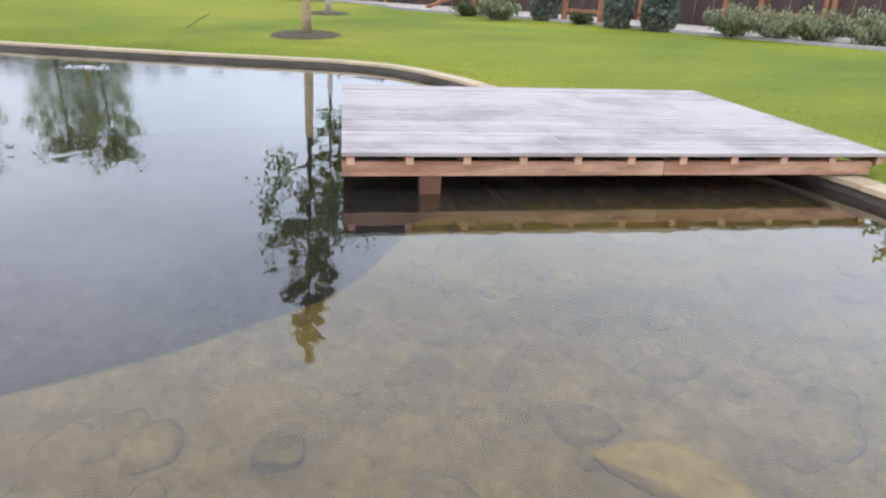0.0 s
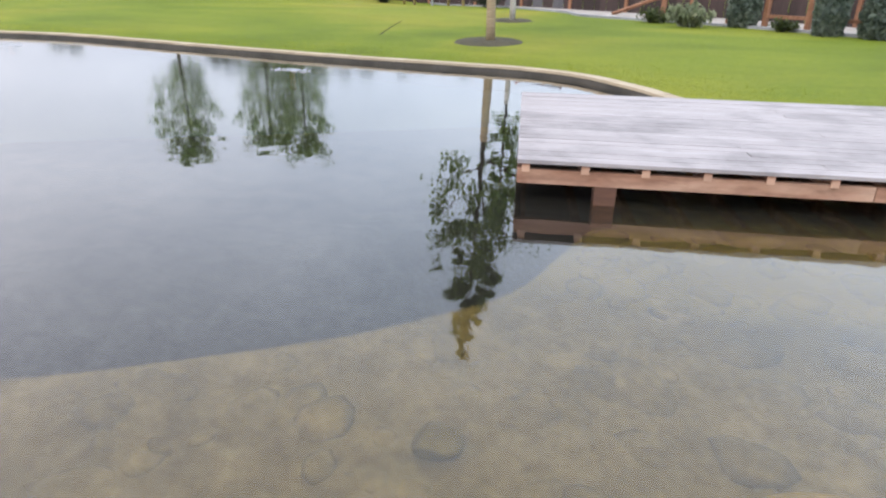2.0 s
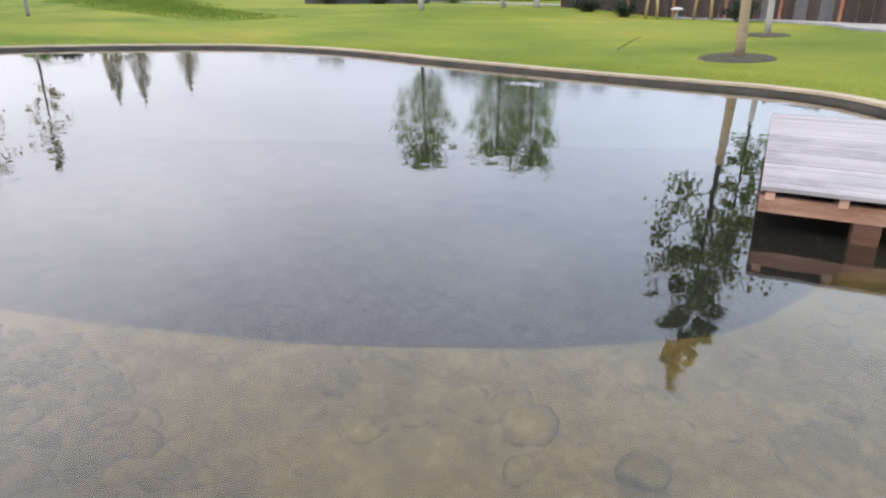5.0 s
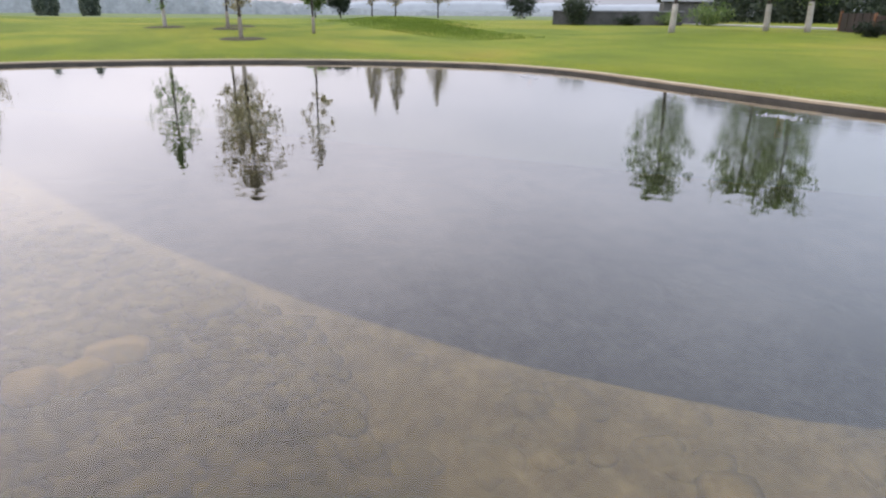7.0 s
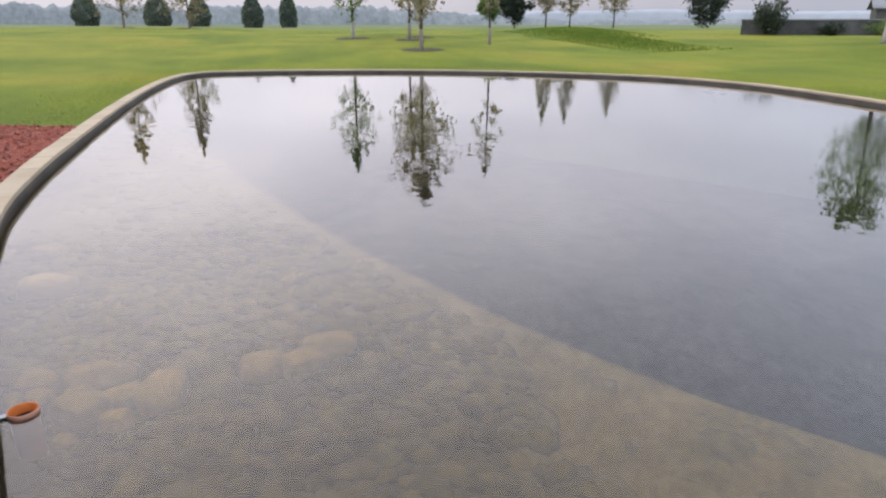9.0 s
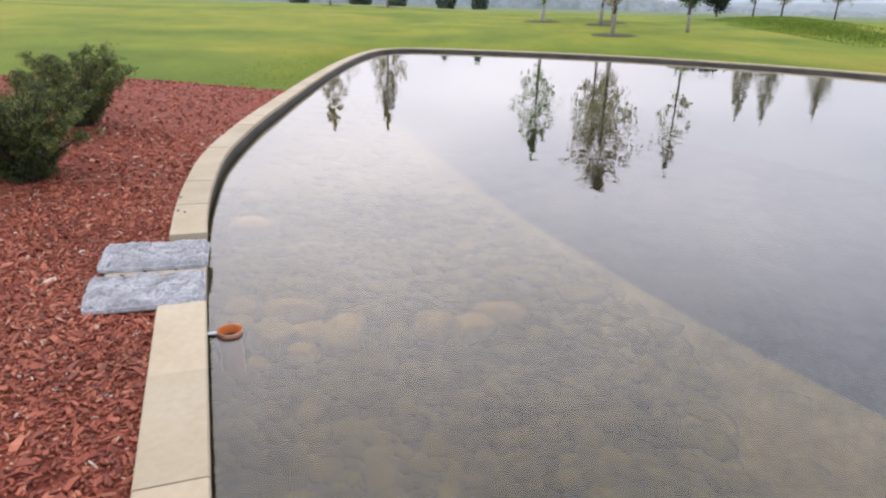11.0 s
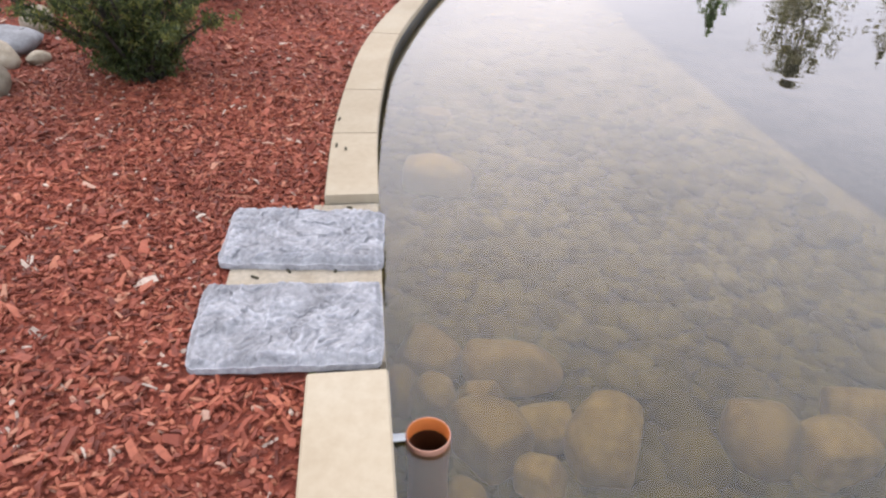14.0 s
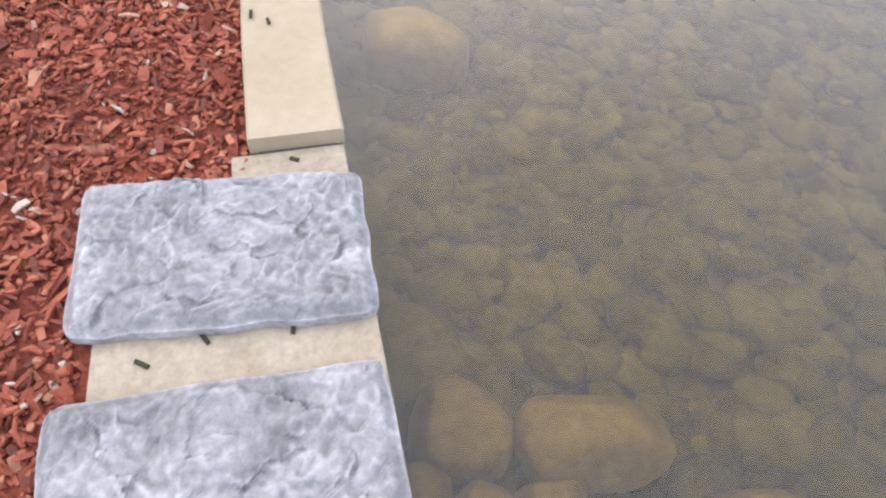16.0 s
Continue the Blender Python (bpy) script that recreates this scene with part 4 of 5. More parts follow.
for y in (0.045, DD - 0.045):
    for a, b in ((0.0, 2.36), (2.365, DW - 0.12)):
        bm = bmesh.new()
        box(bm, (b - a, 0.048, 0.102), (0, 0, 0), 0.004)
        part("beam", bm, M["timber"], deck, loc=((a + b) / 2, y, 0.240))
bm = bmesh.new()
box(bm, (0.045, DD - 0.16, 0.118), (0, 0, 0), 0.004)
part("side_beam", bm, M["dark_timber"], deck, loc=(0.024, DD / 2, 0.248))
for x, y in ((0.62, 0.10), (2.3, 0.9), (0.62, DD - 0.12), (2.3, DD - 0.4)):
    bm = bmesh.new()
    box(bm, (0.15, 0.15, 0.19 - DEEP_Z), (0, 0, 0), 0.006)
    part("post", bm, M["dark_timber"], deck, loc=(x, y, (0.19 + DEEP_Z) / 2))

# ---------------------------------------------------------------- mulch bed
_low = RIM[(RIM[:, 1] < 2.5) & (RIM[:, 0] > -16)]
_low = _low[np.argsort(_low[:, 0])]


def shore_y(x):
    return float(np.interp(x, _low[:, 0], _low[:, 1]))


def mulch_west(y):
    return float(np.interp(-y, [2.0, 5.2, 7.4, 10.0, 14.0], [-9.9, -10.0, -8.8, -7.2, -5.0]))


def mulch_z(x, y):
    return lawn_z(x, y) + 0.008 + 0.010 * noise.noise((x * 2.1, y * 2.1, 3)) + 0.006 * noise.noise((x * 9, y * 9, 1))


xs = np.arange(-10.4, 2.6, 0.10)
nrow = 90
vs, fs, idx = [], [], {}
for i, x in enumerate(xs):
    y0 = shore_y(x)
    for j in range(nrow):
        y = y0 - 0.005 - j * 0.10
        wx = x
        if x < mulch_west(y) + 0.08 * noise.noise((x * 2, y * 2, 7)):
            continue
        idx[i, j] = len(vs)
        vs.append((wx, y, mulch_z(wx, y)))
for (i, j), a in idx.items():
    if (i + 1, j) in idx and (i, j + 1) in idx and (i + 1, j + 1) in idx:
        fs.append((a, idx[i, j + 1], idx[i + 1, j + 1], idx[i + 1, j]))
tagged(put("mulch_bed", mesh_from("mulch_bed", vs, fs, True), M["mulch"]), "bed of red-brown bark mulch beside the pond", "mulch bed", kind="structure")

rng = np.random.default_rng(11)
SLABS = (((-2.31, -1.0), 0.29, 0.215), ((-1.835, -0.83), 0.29, 0.225))


def under_slab(x, y):
    for (cx, cy), hx, hy in SLABS:
        a = math.atan2(0.548, -0.155)
        dx, dy = x - cx, y - cy
        if abs(dx * math.cos(a) + dy * math.sin(a)) < hx - 0.03 and abs(-dx * math.sin(a) + dy * math.cos(a)) < hy - 0.02:
            return True
    dx, dy = x + 2.095, y + 0.912
    a = math.atan2(0.37, 0.96)
    return abs(dx * math.cos(a) + dy * math.sin(a)) < 0.425 and abs(-dx * math.sin(a) + dy * math.cos(a)) < 0.27


cv, cf, off = [], [], 0
zones = ((-3.9, 0.4, 1.9, 27000, 0.74), (-6.0, 1.6, 4.2, 24000, 1.12), (-9.9, 2.2, 7.5, 16000, 1.8))
for xa, xb, depth, num, big in zones:
    for _ in range(num):
        x = rng.uniform(xa, xb)
        y = shore_y(x) - 0.004 - rng.random() * depth
        if x < mulch_west(y) or under_slab(x, y):
            continue
        l, w, t = big * (0.014 + 0.042 * rng.random() ** 1.6), big * rng.uniform(0.006, 0.019), rng.uniform(0.0012, 0.0035)
        if shore_y(x) - y < 0.03:
            l *= 0.7
        m = Euler((rng.normal(0, 0.45), rng.normal(0, 0.40), rng.uniform(0, 6.28))).to_matrix()
        z = mulch_z(x, y) + rng.uniform(0.001, 0.014)
        bend = rng.uniform(-0.2, 0.2) * l
        loc = [(-l / 2, -w / 2 * rng.uniform(0.3, 1), 0), (l / 2, -w / 2 * rng.uniform(0.2, 1), 0), (l / 2, w / 2 * rng.uniform(0.2, 1), 0), (-l / 2, w / 2 * rng.uniform(0.4, 1), 0),
               (0, -w / 2, bend), (0, w / 2, bend)]
        top = [m @ Vector((a, b, c + t)) + Vector((x, y, z)) for a, b, c in loc]
        bot = [m @ Vector((a, b, c - t)) + Vector((x, y, z)) for a, b, c in loc]
        cv += top + bot
        for q in ((0, 4, 5, 3), (4, 1, 2, 5), (6, 9, 11, 10), (10, 11, 8, 7), (0, 6, 10, 4), (4, 10, 7, 1), (1, 7, 8, 2), (2, 8, 11, 5), (5, 11, 9, 3), (3, 9, 6, 0)):
            cf.append(tuple(off + k for k in q))
        off += 12
tagged(put("bark_chips", mesh_from("bark_chips", cv, cf), M["chip"]), "loose red-brown bark chips covering the mulch bed", "bark chips", kind="stuff")

for sx, so, ln, a, zz in ((S_SLAB1 + 0.50, 0.03, 0.05, 0.3, COPE_Z), (S_SLAB1 + 0.46, 0.075, 0.035, 0.5, COPE_Z), (S_SLAB1 + 0.84, 0.02, 0.06, 0.2, COPE_Z), (S_SLAB1 - 0.045, 0.10, 0.03, 1.4, 0.1285),
                          (S_SLAB1 - 0.49, -0.10, 0.035, 0.9, 0.1285), (S_SLAB1 - 0.50, 0.06, 0.03, 0.2, 0.1285), (S_SLAB1 - 0.52, -0.21, 0.04, 1.3, 0.1285)):
    x, y = rim_at(sx, so)
    bm = bmesh.new()
    box(bm, (ln * 0.75, 0.009, 0.005), (0, 0, 0.0025), 0.0015)
    tagged(part("bark_chip", bm, M["soil"], None, loc=(x, y, zz + 0.0015), rot=(0, 0, a)), "stray dark bark chip lying on pale stone", "bark chip", "stray bark chips")

# ---------------------------------------------------------------- rocks on the mulch
CREAM, GREY = "rounded cream boulder on red mulch", "flat grey boulder on red mulch"
for x, y, w, h, rz, sd, mt, lab in ((-3.02, -3.13, 0.30, 0.21, 0.3, 21, "dry_rock", CREAM), (-2.92, -3.24, 0.24, 0.16, 1.3, 22, "dry_rock", CREAM),
                                    (-3.43, -3.42, 0.27, 0.17, 0.9, 23, "dry_rock", CREAM), (-3.73, -3.68, 0.50, 0.18, 0.75, 24, "grey_rock", GREY),
                                    (-4.12, -3.78, 0.26, 0.19, 0.0, 25, "dry_rock", CREAM), (-3.57, -3.29, 0.15, 0.09, 0.2, 26, "dry_rock", "small cream stone on red mulch"),
                                    (-3.50, -3.67, 0.21, 0.14, 0.2, 27, "dry_rock", CREAM)):
    b = put("garden_rock", rock_mesh("garden_rock", sd * 1.3, 1.0, 0.2, 3), M[mt], loc=(x, y, mulch_z(x, y) + h * 0.33), rot=(0, 0, rz))
    b.scale = (w, w * 0.75, h)
    tagged(b, lab, "rock", "rocks on the mulch")

# ---------------------------------------------------------------- shrubs


def yew_bush(x, y, z, h, r, seed, name, label, stems=42, twigs=17, needles=40):
    """Spreading conifer: stems rise from a narrow foot and arch outwards, with flat side sprays that lighten at the tips."""
    g = np.random.default_rng(seed)
    thing = tagged(empty(name, (x, y, z)), label, "shrub")
    pts, tips = [], []
    for k in range(stems):
        a = 2.4 * k + g.uniform(-0.3, 0.3)
        lean = 0.15 + 0.85 * math.sqrt((k + 0.5) / stems)
        out = Vector((math.cos(a), math.sin(a), 0))
        reach, rise = r * lean * g.uniform(0.78, 1.22), h * (1.0 - 0.30 * lean ** 2) * g.uniform(0.72, 1.15)
        base = out * r * 0.16 * lean + Vector((0, 0, -0.05))
        line = [base, base + out * reach * 0.16 + Vector((0, 0, rise * 0.38)), base + out * reach * 0.42 + Vector((0, 0, rise * 0.68)),
                base + out * reach * 0.72 + Vector((0, 0, rise * 0.90)), base + out * reach * 0.92 + Vector((0, 0, rise))]
        v, f = tube(line, [0.014, 0.012, 0.009, 0.006, 0.002], 5)
        put("stem", mesh_from("stem", v, f), M["bark"], thing)
        for n in range(twigs):
            t = 0.10 + 0.90 * (n + g.random()) / twigs
            q = min(3.999, t * 4)
            i = int(q)
            p = line[i].lerp(line[i + 1], q - i)
            b = a + g.normal(0, 1.1)
            d = Vector((math.cos(b), math.sin(b), g.uniform(0.05, 0.75))).normalized()
            ln = r * g.uniform(0.16, 0.34) * (1.1 - 0.35 * t)
            for m in range(needles):
                u = m / needles
                w = p + d * ln * u + Vector((0, 0, -0.12 * ln * u * u)) + Vector(g.normal(0, 0.011 + 0.012 * (1 - u), 3))
                (tips if u > 0.66 and t > 0.4 and g.random() < 0.6 else pts).append((w.x, w.y, max(0.03, w.z)))
    put("foliage", mesh_from("foliage", *leaf_cloud(pts, 0.036, g, 0.24, -0.9)), M["yew"], thing)
    put("spray_tip", mesh_from("spray_tip", *leaf_cloud(tips, 0.038, g, 0.24, -0.9)), M["yew_tip"], thing, "lighter olive tips of the sprays")
    return thing


def mz(x, y):
    return mulch_z(x, y)


yew_bush(-3.62, -2.62, mz(-3.62, -2.62), 0.80, 0.54, 5, "yew_shrub", "dense dark green yew shrub with upright twigs on mulch")
yew_bush(-5.85, -3.45, mz(-5.85, -3.45), 0.84, 0.60, 6, "yew_shrub", "wide dark green yew shrub with arching twigs on mulch", 40, 18, 40)

# climbing plant with pale leaf edges on a dark frame, beside a pale stone post
g = np.random.default_rng(9)
arch = tagged(empty("plant_frame", (-6.9, -6.3, mz(-6.9, -6.3))), "dark green metal plant frame overgrown with variegated leaves", "plant frame")
tubes = []
for dx, dy in ((-0.45, 0), (0.45, 0), (-0.45, 0.5), (0.45, 0.5)):
    tubes.append(tube([(dx, dy, 0), (dx, dy, 1.5)], [0.02, 0.02], 6))
for dy in (0, 0.5):
    tubes.append(tube([(-0.5, dy, 1.15), (0.5, dy, 1.15)], [0.035, 0.035], 6))
put("frame", mesh_from("frame", *join_tubes(tubes)), M["teal"], arch)
pts = [(g.normal(-0.1, 0.28), g.uniform(-0.2, 0.7), abs(g.normal(0.7, 0.45))) for _ in range(3200)]
put("foliage", mesh_from("foliage", *leaf_cloud(pts, 0.075, g, 0.6)), M["varieg"], arch)
post = tagged(empty("stone_post", (-4.82, -4.98, mz(-4.82, -4.98))), "pale weathered stone post standing in the mulch", "post")
bm = bmesh.new()
bmesh.ops.create_cone(bm, cap_ends=True, radius1=0.20, radius2=0.16, depth=1.4, segments=20, matrix=Matrix.Translation((0, 0, 0.66)))
part("shaft", bm, M["white"], post, smooth=False)
bm = bmesh.new()
box(bm, (0.42, 0.42, 0.10), (0, 0, 0.03), 0.02)
part("base", bm, M["grey_rock"], post, "grey block base")

# ---------------------------------------------------------------- trees


def young_tree(name, x, y, top, crown_base, crown_r, seed, leaves, leaf_size, label, trunk_r=0.07, wrap_h=0.0, wrap="wrap", mat="leaf", tip=None, shape="oval", ring=0.8, lean=(0, 0), sides=8):
    """Straight trunk, limbs that rise from it, and a crown of single leaves in clumps along the limbs."""
    g = np.random.default_rng(seed)
    z0 = lawn_z(x, y)
    H = top - z0
    cb = crown_base - z0
    thing = tagged(empty(name, (x, y, z0)), label, "tree", "trees on the lawn")

    def axis(h):
        k = h / H
        return Vector((lean[0] * k + 0.05 * math.sin(3 * k + seed), lean[1] * k + 0.05 * math.cos(2.3 * k + seed), h))

    hs = [H * k / 10 for k in range(11)]
    rad = [trunk_r * (1.18 if k == 0 else 1 - 0.95 * (k / 10) ** 0.9) + 0.006 for k in range(11)]
    trunk = put("trunk", mesh_from("trunk", *tube([axis(h) - Vector((0, 0, 0.05 if h == 0 else 0)) for h in hs], rad, sides), True), M["bark"], thing)
    if wrap_h:
        put("trunk_wrap", mesh_from("trunk_wrap", *tube([axis(h) for h in np.linspace(-0.03, wrap_h, 5)], [trunk_r * 1.45, trunk_r * 1.4, trunk_r * 1.34, trunk_r * 1.3, trunk_r * 1.22], 12), True), M[wrap], trunk, "jute wrapping round the lower trunk")
    tubes, pts, tips = [], [], []
    limbs = 26 if leaves > 1200 else 14
    for k in range(limbs):
        f = (k + 0.5) / limbs
        h = cb + (H - cb) * f * 0.93
        if shape == "cone":
            R = crown_r * (1 - 0.93 * f)
        elif shape == "round":
            R = crown_r * math.sin(math.pi * (0.14 + 0.74 * f)) ** 0.7
        elif shape == "vase":
            R = crown_r * (0.35 + 0.65 * math.sin(math.pi * (0.15 + 0.62 * f)))
        else:
            R = crown_r * (math.sin(math.pi * (0.20 + 0.78 * f)) ** 0.8) * (1.0 if f < 0.5 else 1.0 - 0.86 * (f - 0.5) / 0.5)
        a = k * 2.4 + g.uniform(-0.4, 0.4)
        R *= g.uniform(0.75, 1.12)
        p0 = axis(h)
        rise = R * g.uniform(0.45, 0.9)
        p1 = p0 + Vector((math.cos(a) * R * 0.55, math.sin(a) * R * 0.55, rise * 0.4))
        p2 = p0 + Vector((math.cos(a) * R, math.sin(a) * R, min(rise, H * 1.02 - h)))
        tubes.append(tube([p0, p1, p2], [trunk_r * 0.32 * (1 - 0.6 * f), trunk_r * 0.2 * (1 - 0.6 * f), 0.004], 5))
        clumps = max(3, int(R / 0.28))
        for c in range(clumps):
            t = 0.25 + 0.75 * (c + g.random()) / clumps
            q = (p0.lerp(p1, t * 2) if t < 0.5 else p1.lerp(p2, t * 2 - 1)) + Vector(g.normal(0, 0.14 * crown_r * (1.0 - (0.92 if shape == "cone" else 0.7) * f), 3))
            sp = crown_r * g.uniform(0.07, 0.17) * (1.0 if shape == "round" else 1.0 - (0.8 if shape == "cone" else 0.5) * f)
            for _ in range(max(2, leaves // (limbs * clumps))):
                w = q + Vector(g.normal(0, sp, 3))
                (tips if tip and w.z > H * 0.915 else pts).append(tuple(w))
    for _ in range(leaves // 28):
        w = axis(H * g.uniform(0.80, 1.0)) + Vector(g.normal(0, 0.06, 3))
        (tips if tip and w.z > H * 0.915 else pts).append(tuple(w))
    for v, f in tubes:
        put("limb", mesh_from("limb", v, f), M["bark"], trunk)
    tagged(put("crown", mesh_from("crown", *leaf_cloud(pts, leaf_size, g, 0.7)), M[mat], thing), kind="stuff")
    if tips:
        tagged(put("crown_tip", mesh_from("crown_tip", *leaf_cloud(tips, leaf_size, g, 0.7)), M[tip], thing, "yellow young leaves at the tip"), kind="stuff")
    if ring:
        vs, fs, seg = [(0, 0, 0.05)], [], 36
        for k in range(seg):
            a = 2 * math.pi * k / seg
            rr = ring * (1 + 0.08 * noise.noise((math.cos(a) * 2, math.sin(a) * 2, seed)))
            for q, dz in ((0.72, 0.045), (1.0, -0.02)):
                px, py = math.cos(a) * rr * q, math.sin(a) * rr * q
                vs.append((px, py, lawn_z(x + px, y + py) - z0 + dz))
        for k in range(seg):
            l = (k + 1) % seg
            fs += [(0, 1 + 2 * k, 1 + 2 * l), (1 + 2 * k, 2 + 2 * k, 2 + 2 * l, 1 + 2 * l)]
        tagged(put("soil_ring", mesh_from("soil_ring", vs, fs, True), M["soil"], loc=(x, y, z0)), "round bed of dark soil at the foot of a tree", "soil bed", "soil rings under trees")
    return thing


young_tree("lawn_tree", -3.70, 15.40, 8.02, 2.35, 1.62, 1, 7600, 0.105, "young tree with jute-wrapped trunk and airy green crown", 0.072, 1.75, tip="leaf_tip", shape="cone", ring=0.84, lean=(-0.25, 0.05))
young_tree("lawn_tree", -4.80, 20.70, 6.52, 2.3, 0.9, 2, 3150, 0.112, "slim young tree with pale wrapped trunk", 0.06, 1.5, "pale_wrap", ring=0.7)
young_tree("lawn_tree", -29.5, 7.10, 7.02, 1.9, 1.6, 3, 3200, 0.145, "young autumn tree with thin olive-brown leaves", 0.07, 0.9, "dull_wrap", "autumn", ring=1.1)
young_tree("lawn_tree", -37.0, 7.90, 6.42, 1.9, 1.3, 4, 2000, 0.145, "young autumn tree with thin olive-brown leaves", 0.07, 0.9, "dull_wrap", "autumn", ring=1.0)
young_tree("lawn_tree", -39.5, 9.00, 6.72, 1.9, 1.5, 5, 2000, 0.145, "young autumn tree with thin olive-brown leaves", 0.07, 0.9, "dull_wrap", "autumn", ring=1.0)
young_tree("lawn_tree", -39.6, 4.90, 7.42, 2.0, 1.3, 6, 2700, 0.145, "young tree with sparse green crown on the lawn", 0.08, 1.0, "pale_wrap", "leaf", ring=1.2)
young_tree("lawn_tree", -32.5, 11.2, 6.62, 2.2, 0.95, 7, 1100, 0.132, "slim young tree with thin brownish crown", 0.06, 0.8, "dull_wrap", "autumn", ring=0)
young_tree("lawn_tree", -75.6, 27.6, 4.75, 1.9, 2.0, 8, 5460, 0.29, "round dark green tree standing on the far lawn", 0.09, 0, mat="dark_wood", ring=0)
young_tree("lawn_tree", -78.9, 25.6, 4.95, 2.0, 1.9, 9, 3150, 0.29, "olive green tree with a narrow crown", 0.09, 0, mat="leaf", ring=0)
young_tree("lawn_tree", -71.7, 50.4, 4.62, 1.5, 2.6, 10, 5040, 0.24, "small broad dark green tree on the far lawn", 0.07, 0.5, "pale_wrap", "dark_wood", shape="vase", ring=0)
young_tree("lawn_tree", -75.5, 31.5, 10.12, 2.4, 1.9, 11, 4200, 0.211, "slender far tree with thin brown leaves", 0.09, 0, mat="autumn", shape="cone", ring=0)
young_tree("lawn_tree", -74.8, 34.2, 10.32, 2.4, 1.9, 12, 4200, 0.211, "slender far tree with thin brown leaves", 0.09, 0, mat="autumn", shape="cone", ring=0)
young_tree("lawn_tree", -75.0, 40.0, 9.52, 2.5, 2.0, 13, 4200, 0.211, "slender far tree with thin brown leaves", 0.09, 0, mat="autumn", shape="cone", ring=0)
young_tree("lawn_tree", -24.0, 27.1, 7.72, 2.4, 1.7, 14, 8200, 0.115, "tall oval tree with pale wrapped trunk", 0.11, 1.35, "pale_wrap", "leaf", shape="round", ring=0, lean=(0.3, 0.2))
young_tree("lawn_tree", -22.6, 32.4, 7.92, 2.3, 1.8, 15, 8600, 0.125, "tall green tree with pale wrapped trunk", 0.11, 1.3, "pale_wrap", "leaf", shape="round", ring=0)
young_tree("lawn_tree", -20.1, 32.2, 8.12, 2.3, 1.8, 16, 8600, 0.125, "tall green tree with pale wrapped trunk", 0.11, 1.4, "pale_wrap", "leaf", shape="round", ring=0)
young_tree("lawn_tree", -62.0, -12.3, 10.52, 1.9, 2.3, 17, 3600, 0.198, "slender far tree with thin brown leaves", 0.08, 0.9, "dull_wrap", "autumn", shape="cone", ring=1.2)
young_tree("lawn_tree", -60.0, -6.8, 9.72, 1.9, 2.0, 18, 3600, 0.198, "slender far tree with thin brown leaves", 0.08, 0.9, "dull_wrap", "autumn", shape="cone", ring=1.2)


def thuja(x, y, h, r, seed, label="dense dark green cone-shaped thuja on the lawn"):
    g = np.random.default_rng(seed)
    z0 = lawn_z(x, y)
    thing = tagged(empty("thuja", (x, y, z0)), label, "thuja", "clipped thujas")
    put("trunk", mesh_from("trunk", *tube([(0, 0, -0.05), (0, 0, h * 0.9)], [0.06, 0.01], 6)), M["bark"], thing)
    pts = []
    for _ in range(3600):
        f = g.random() ** 1.3
        prof = math.sin(math.pi * min(1.0, 0.30 + 0.70 * f)) ** 0.7 if f > 0.25 else 0.80 + 0.8 * f
        R = r * prof * (1 + 0.10 * noise.noise((f * 5, seed, 0)))
        a = g.uniform(0, 6.28)
        q = R * g.uniform(0.65, 1.03)
        pts.append((math.cos(a) * q, math.sin(a) * q, 0.02 + h * f))
    put("foliage", mesh_from("foliage", *leaf_cloud(pts, 0.05 + 0.07 * h, g, 0.6, -0.9)), M["thuja"], thing)


for x, y, h, r, sd in ((-84.2, -20.8, 3.6, 1.45, 31), (-85.8, -13.4, 3.6, 1.6, 32), (-86.4, -8.8, 3.7, 1.32, 33), (-86.9, -2.6, 3.9, 1.32, 34), (-87.0, 1.7, 4.2, 1.1, 35)):
    thuja(x, y, h, r, sd)
for x, y, h, r, sd in ((1.5, 21.3, 1.3, 0.42, 41), (3.35, 19.6, 1.5, 0.36, 42), (4.35, 19.25, 1.4, 0.45, 43)):
    thuja(x, y, h, r, sd, "young dark green columnar yew by the fence")


def shrub(name, x, y, h, rx, ry, seed, mat, label, count=900, size=0.12, upright=-0.6):
    g = np.random.default_rng(seed)
    thing = tagged(empty(name, (x, y, lawn_z(x, y))), label, "shrub", "shrubs along the lawn")
    tubes, pts = [], []
    for k in range(18):
        a = g.uniform(0, 6.28)
        q = math.sqrt(g.random())
        t = Vector((math.cos(a) * rx * q, math.sin(a) * ry * q, h * (1 - 0.45 * q * q) * g.uniform(0.75, 1.05)))
        tubes.append(tube([(t.x * 0.2, t.y * 0.2, -0.03), t * 0.6, t], [0.012, 0.009, 0.003], 4))
        for _ in range(count // 18):
            f = 0.2 + 0.85 * g.random()
            pts.append(tuple(t * f + Vector(g.normal(0, 0.10, 3)) * max(rx, h) * 0.8 + Vector((0, 0, 0.02))))
    pts = [(a, b, max(0.02, c)) for a, b, c in pts]
    for v, f in tubes:
        put("stem", mesh_from("stem", v, f), M["bark"], thing)
    put("foliage", mesh_from("foliage", *leaf_cloud(pts, size, g, 0.35, upright)), M[mat], thing)


for i, (x, y) in enumerate(((5.9, 18.2), (6.7, 17.7), (7.5, 17.3), (8.4, 16.9), (9.3, 16.2), (10.2, 15.4))):
    shrub("lavender", x, y, 0.68, 0.85, 0.75, 50 + i, "lavender", "grey-green lavender clump beside the path", 2600, 0.11, -1.6)
shrub("grass_clump", 0.2, 20.9, 0.6, 0.6, 0.4, 60, "lavender", "pale ornamental grass clump by the fence", 900, 0.2, -1.6)
shrub("low_shrub", -0.8, 21.9, 0.4, 0.6, 0.4, 61, "yew", "low green shrub by the fence", 700)
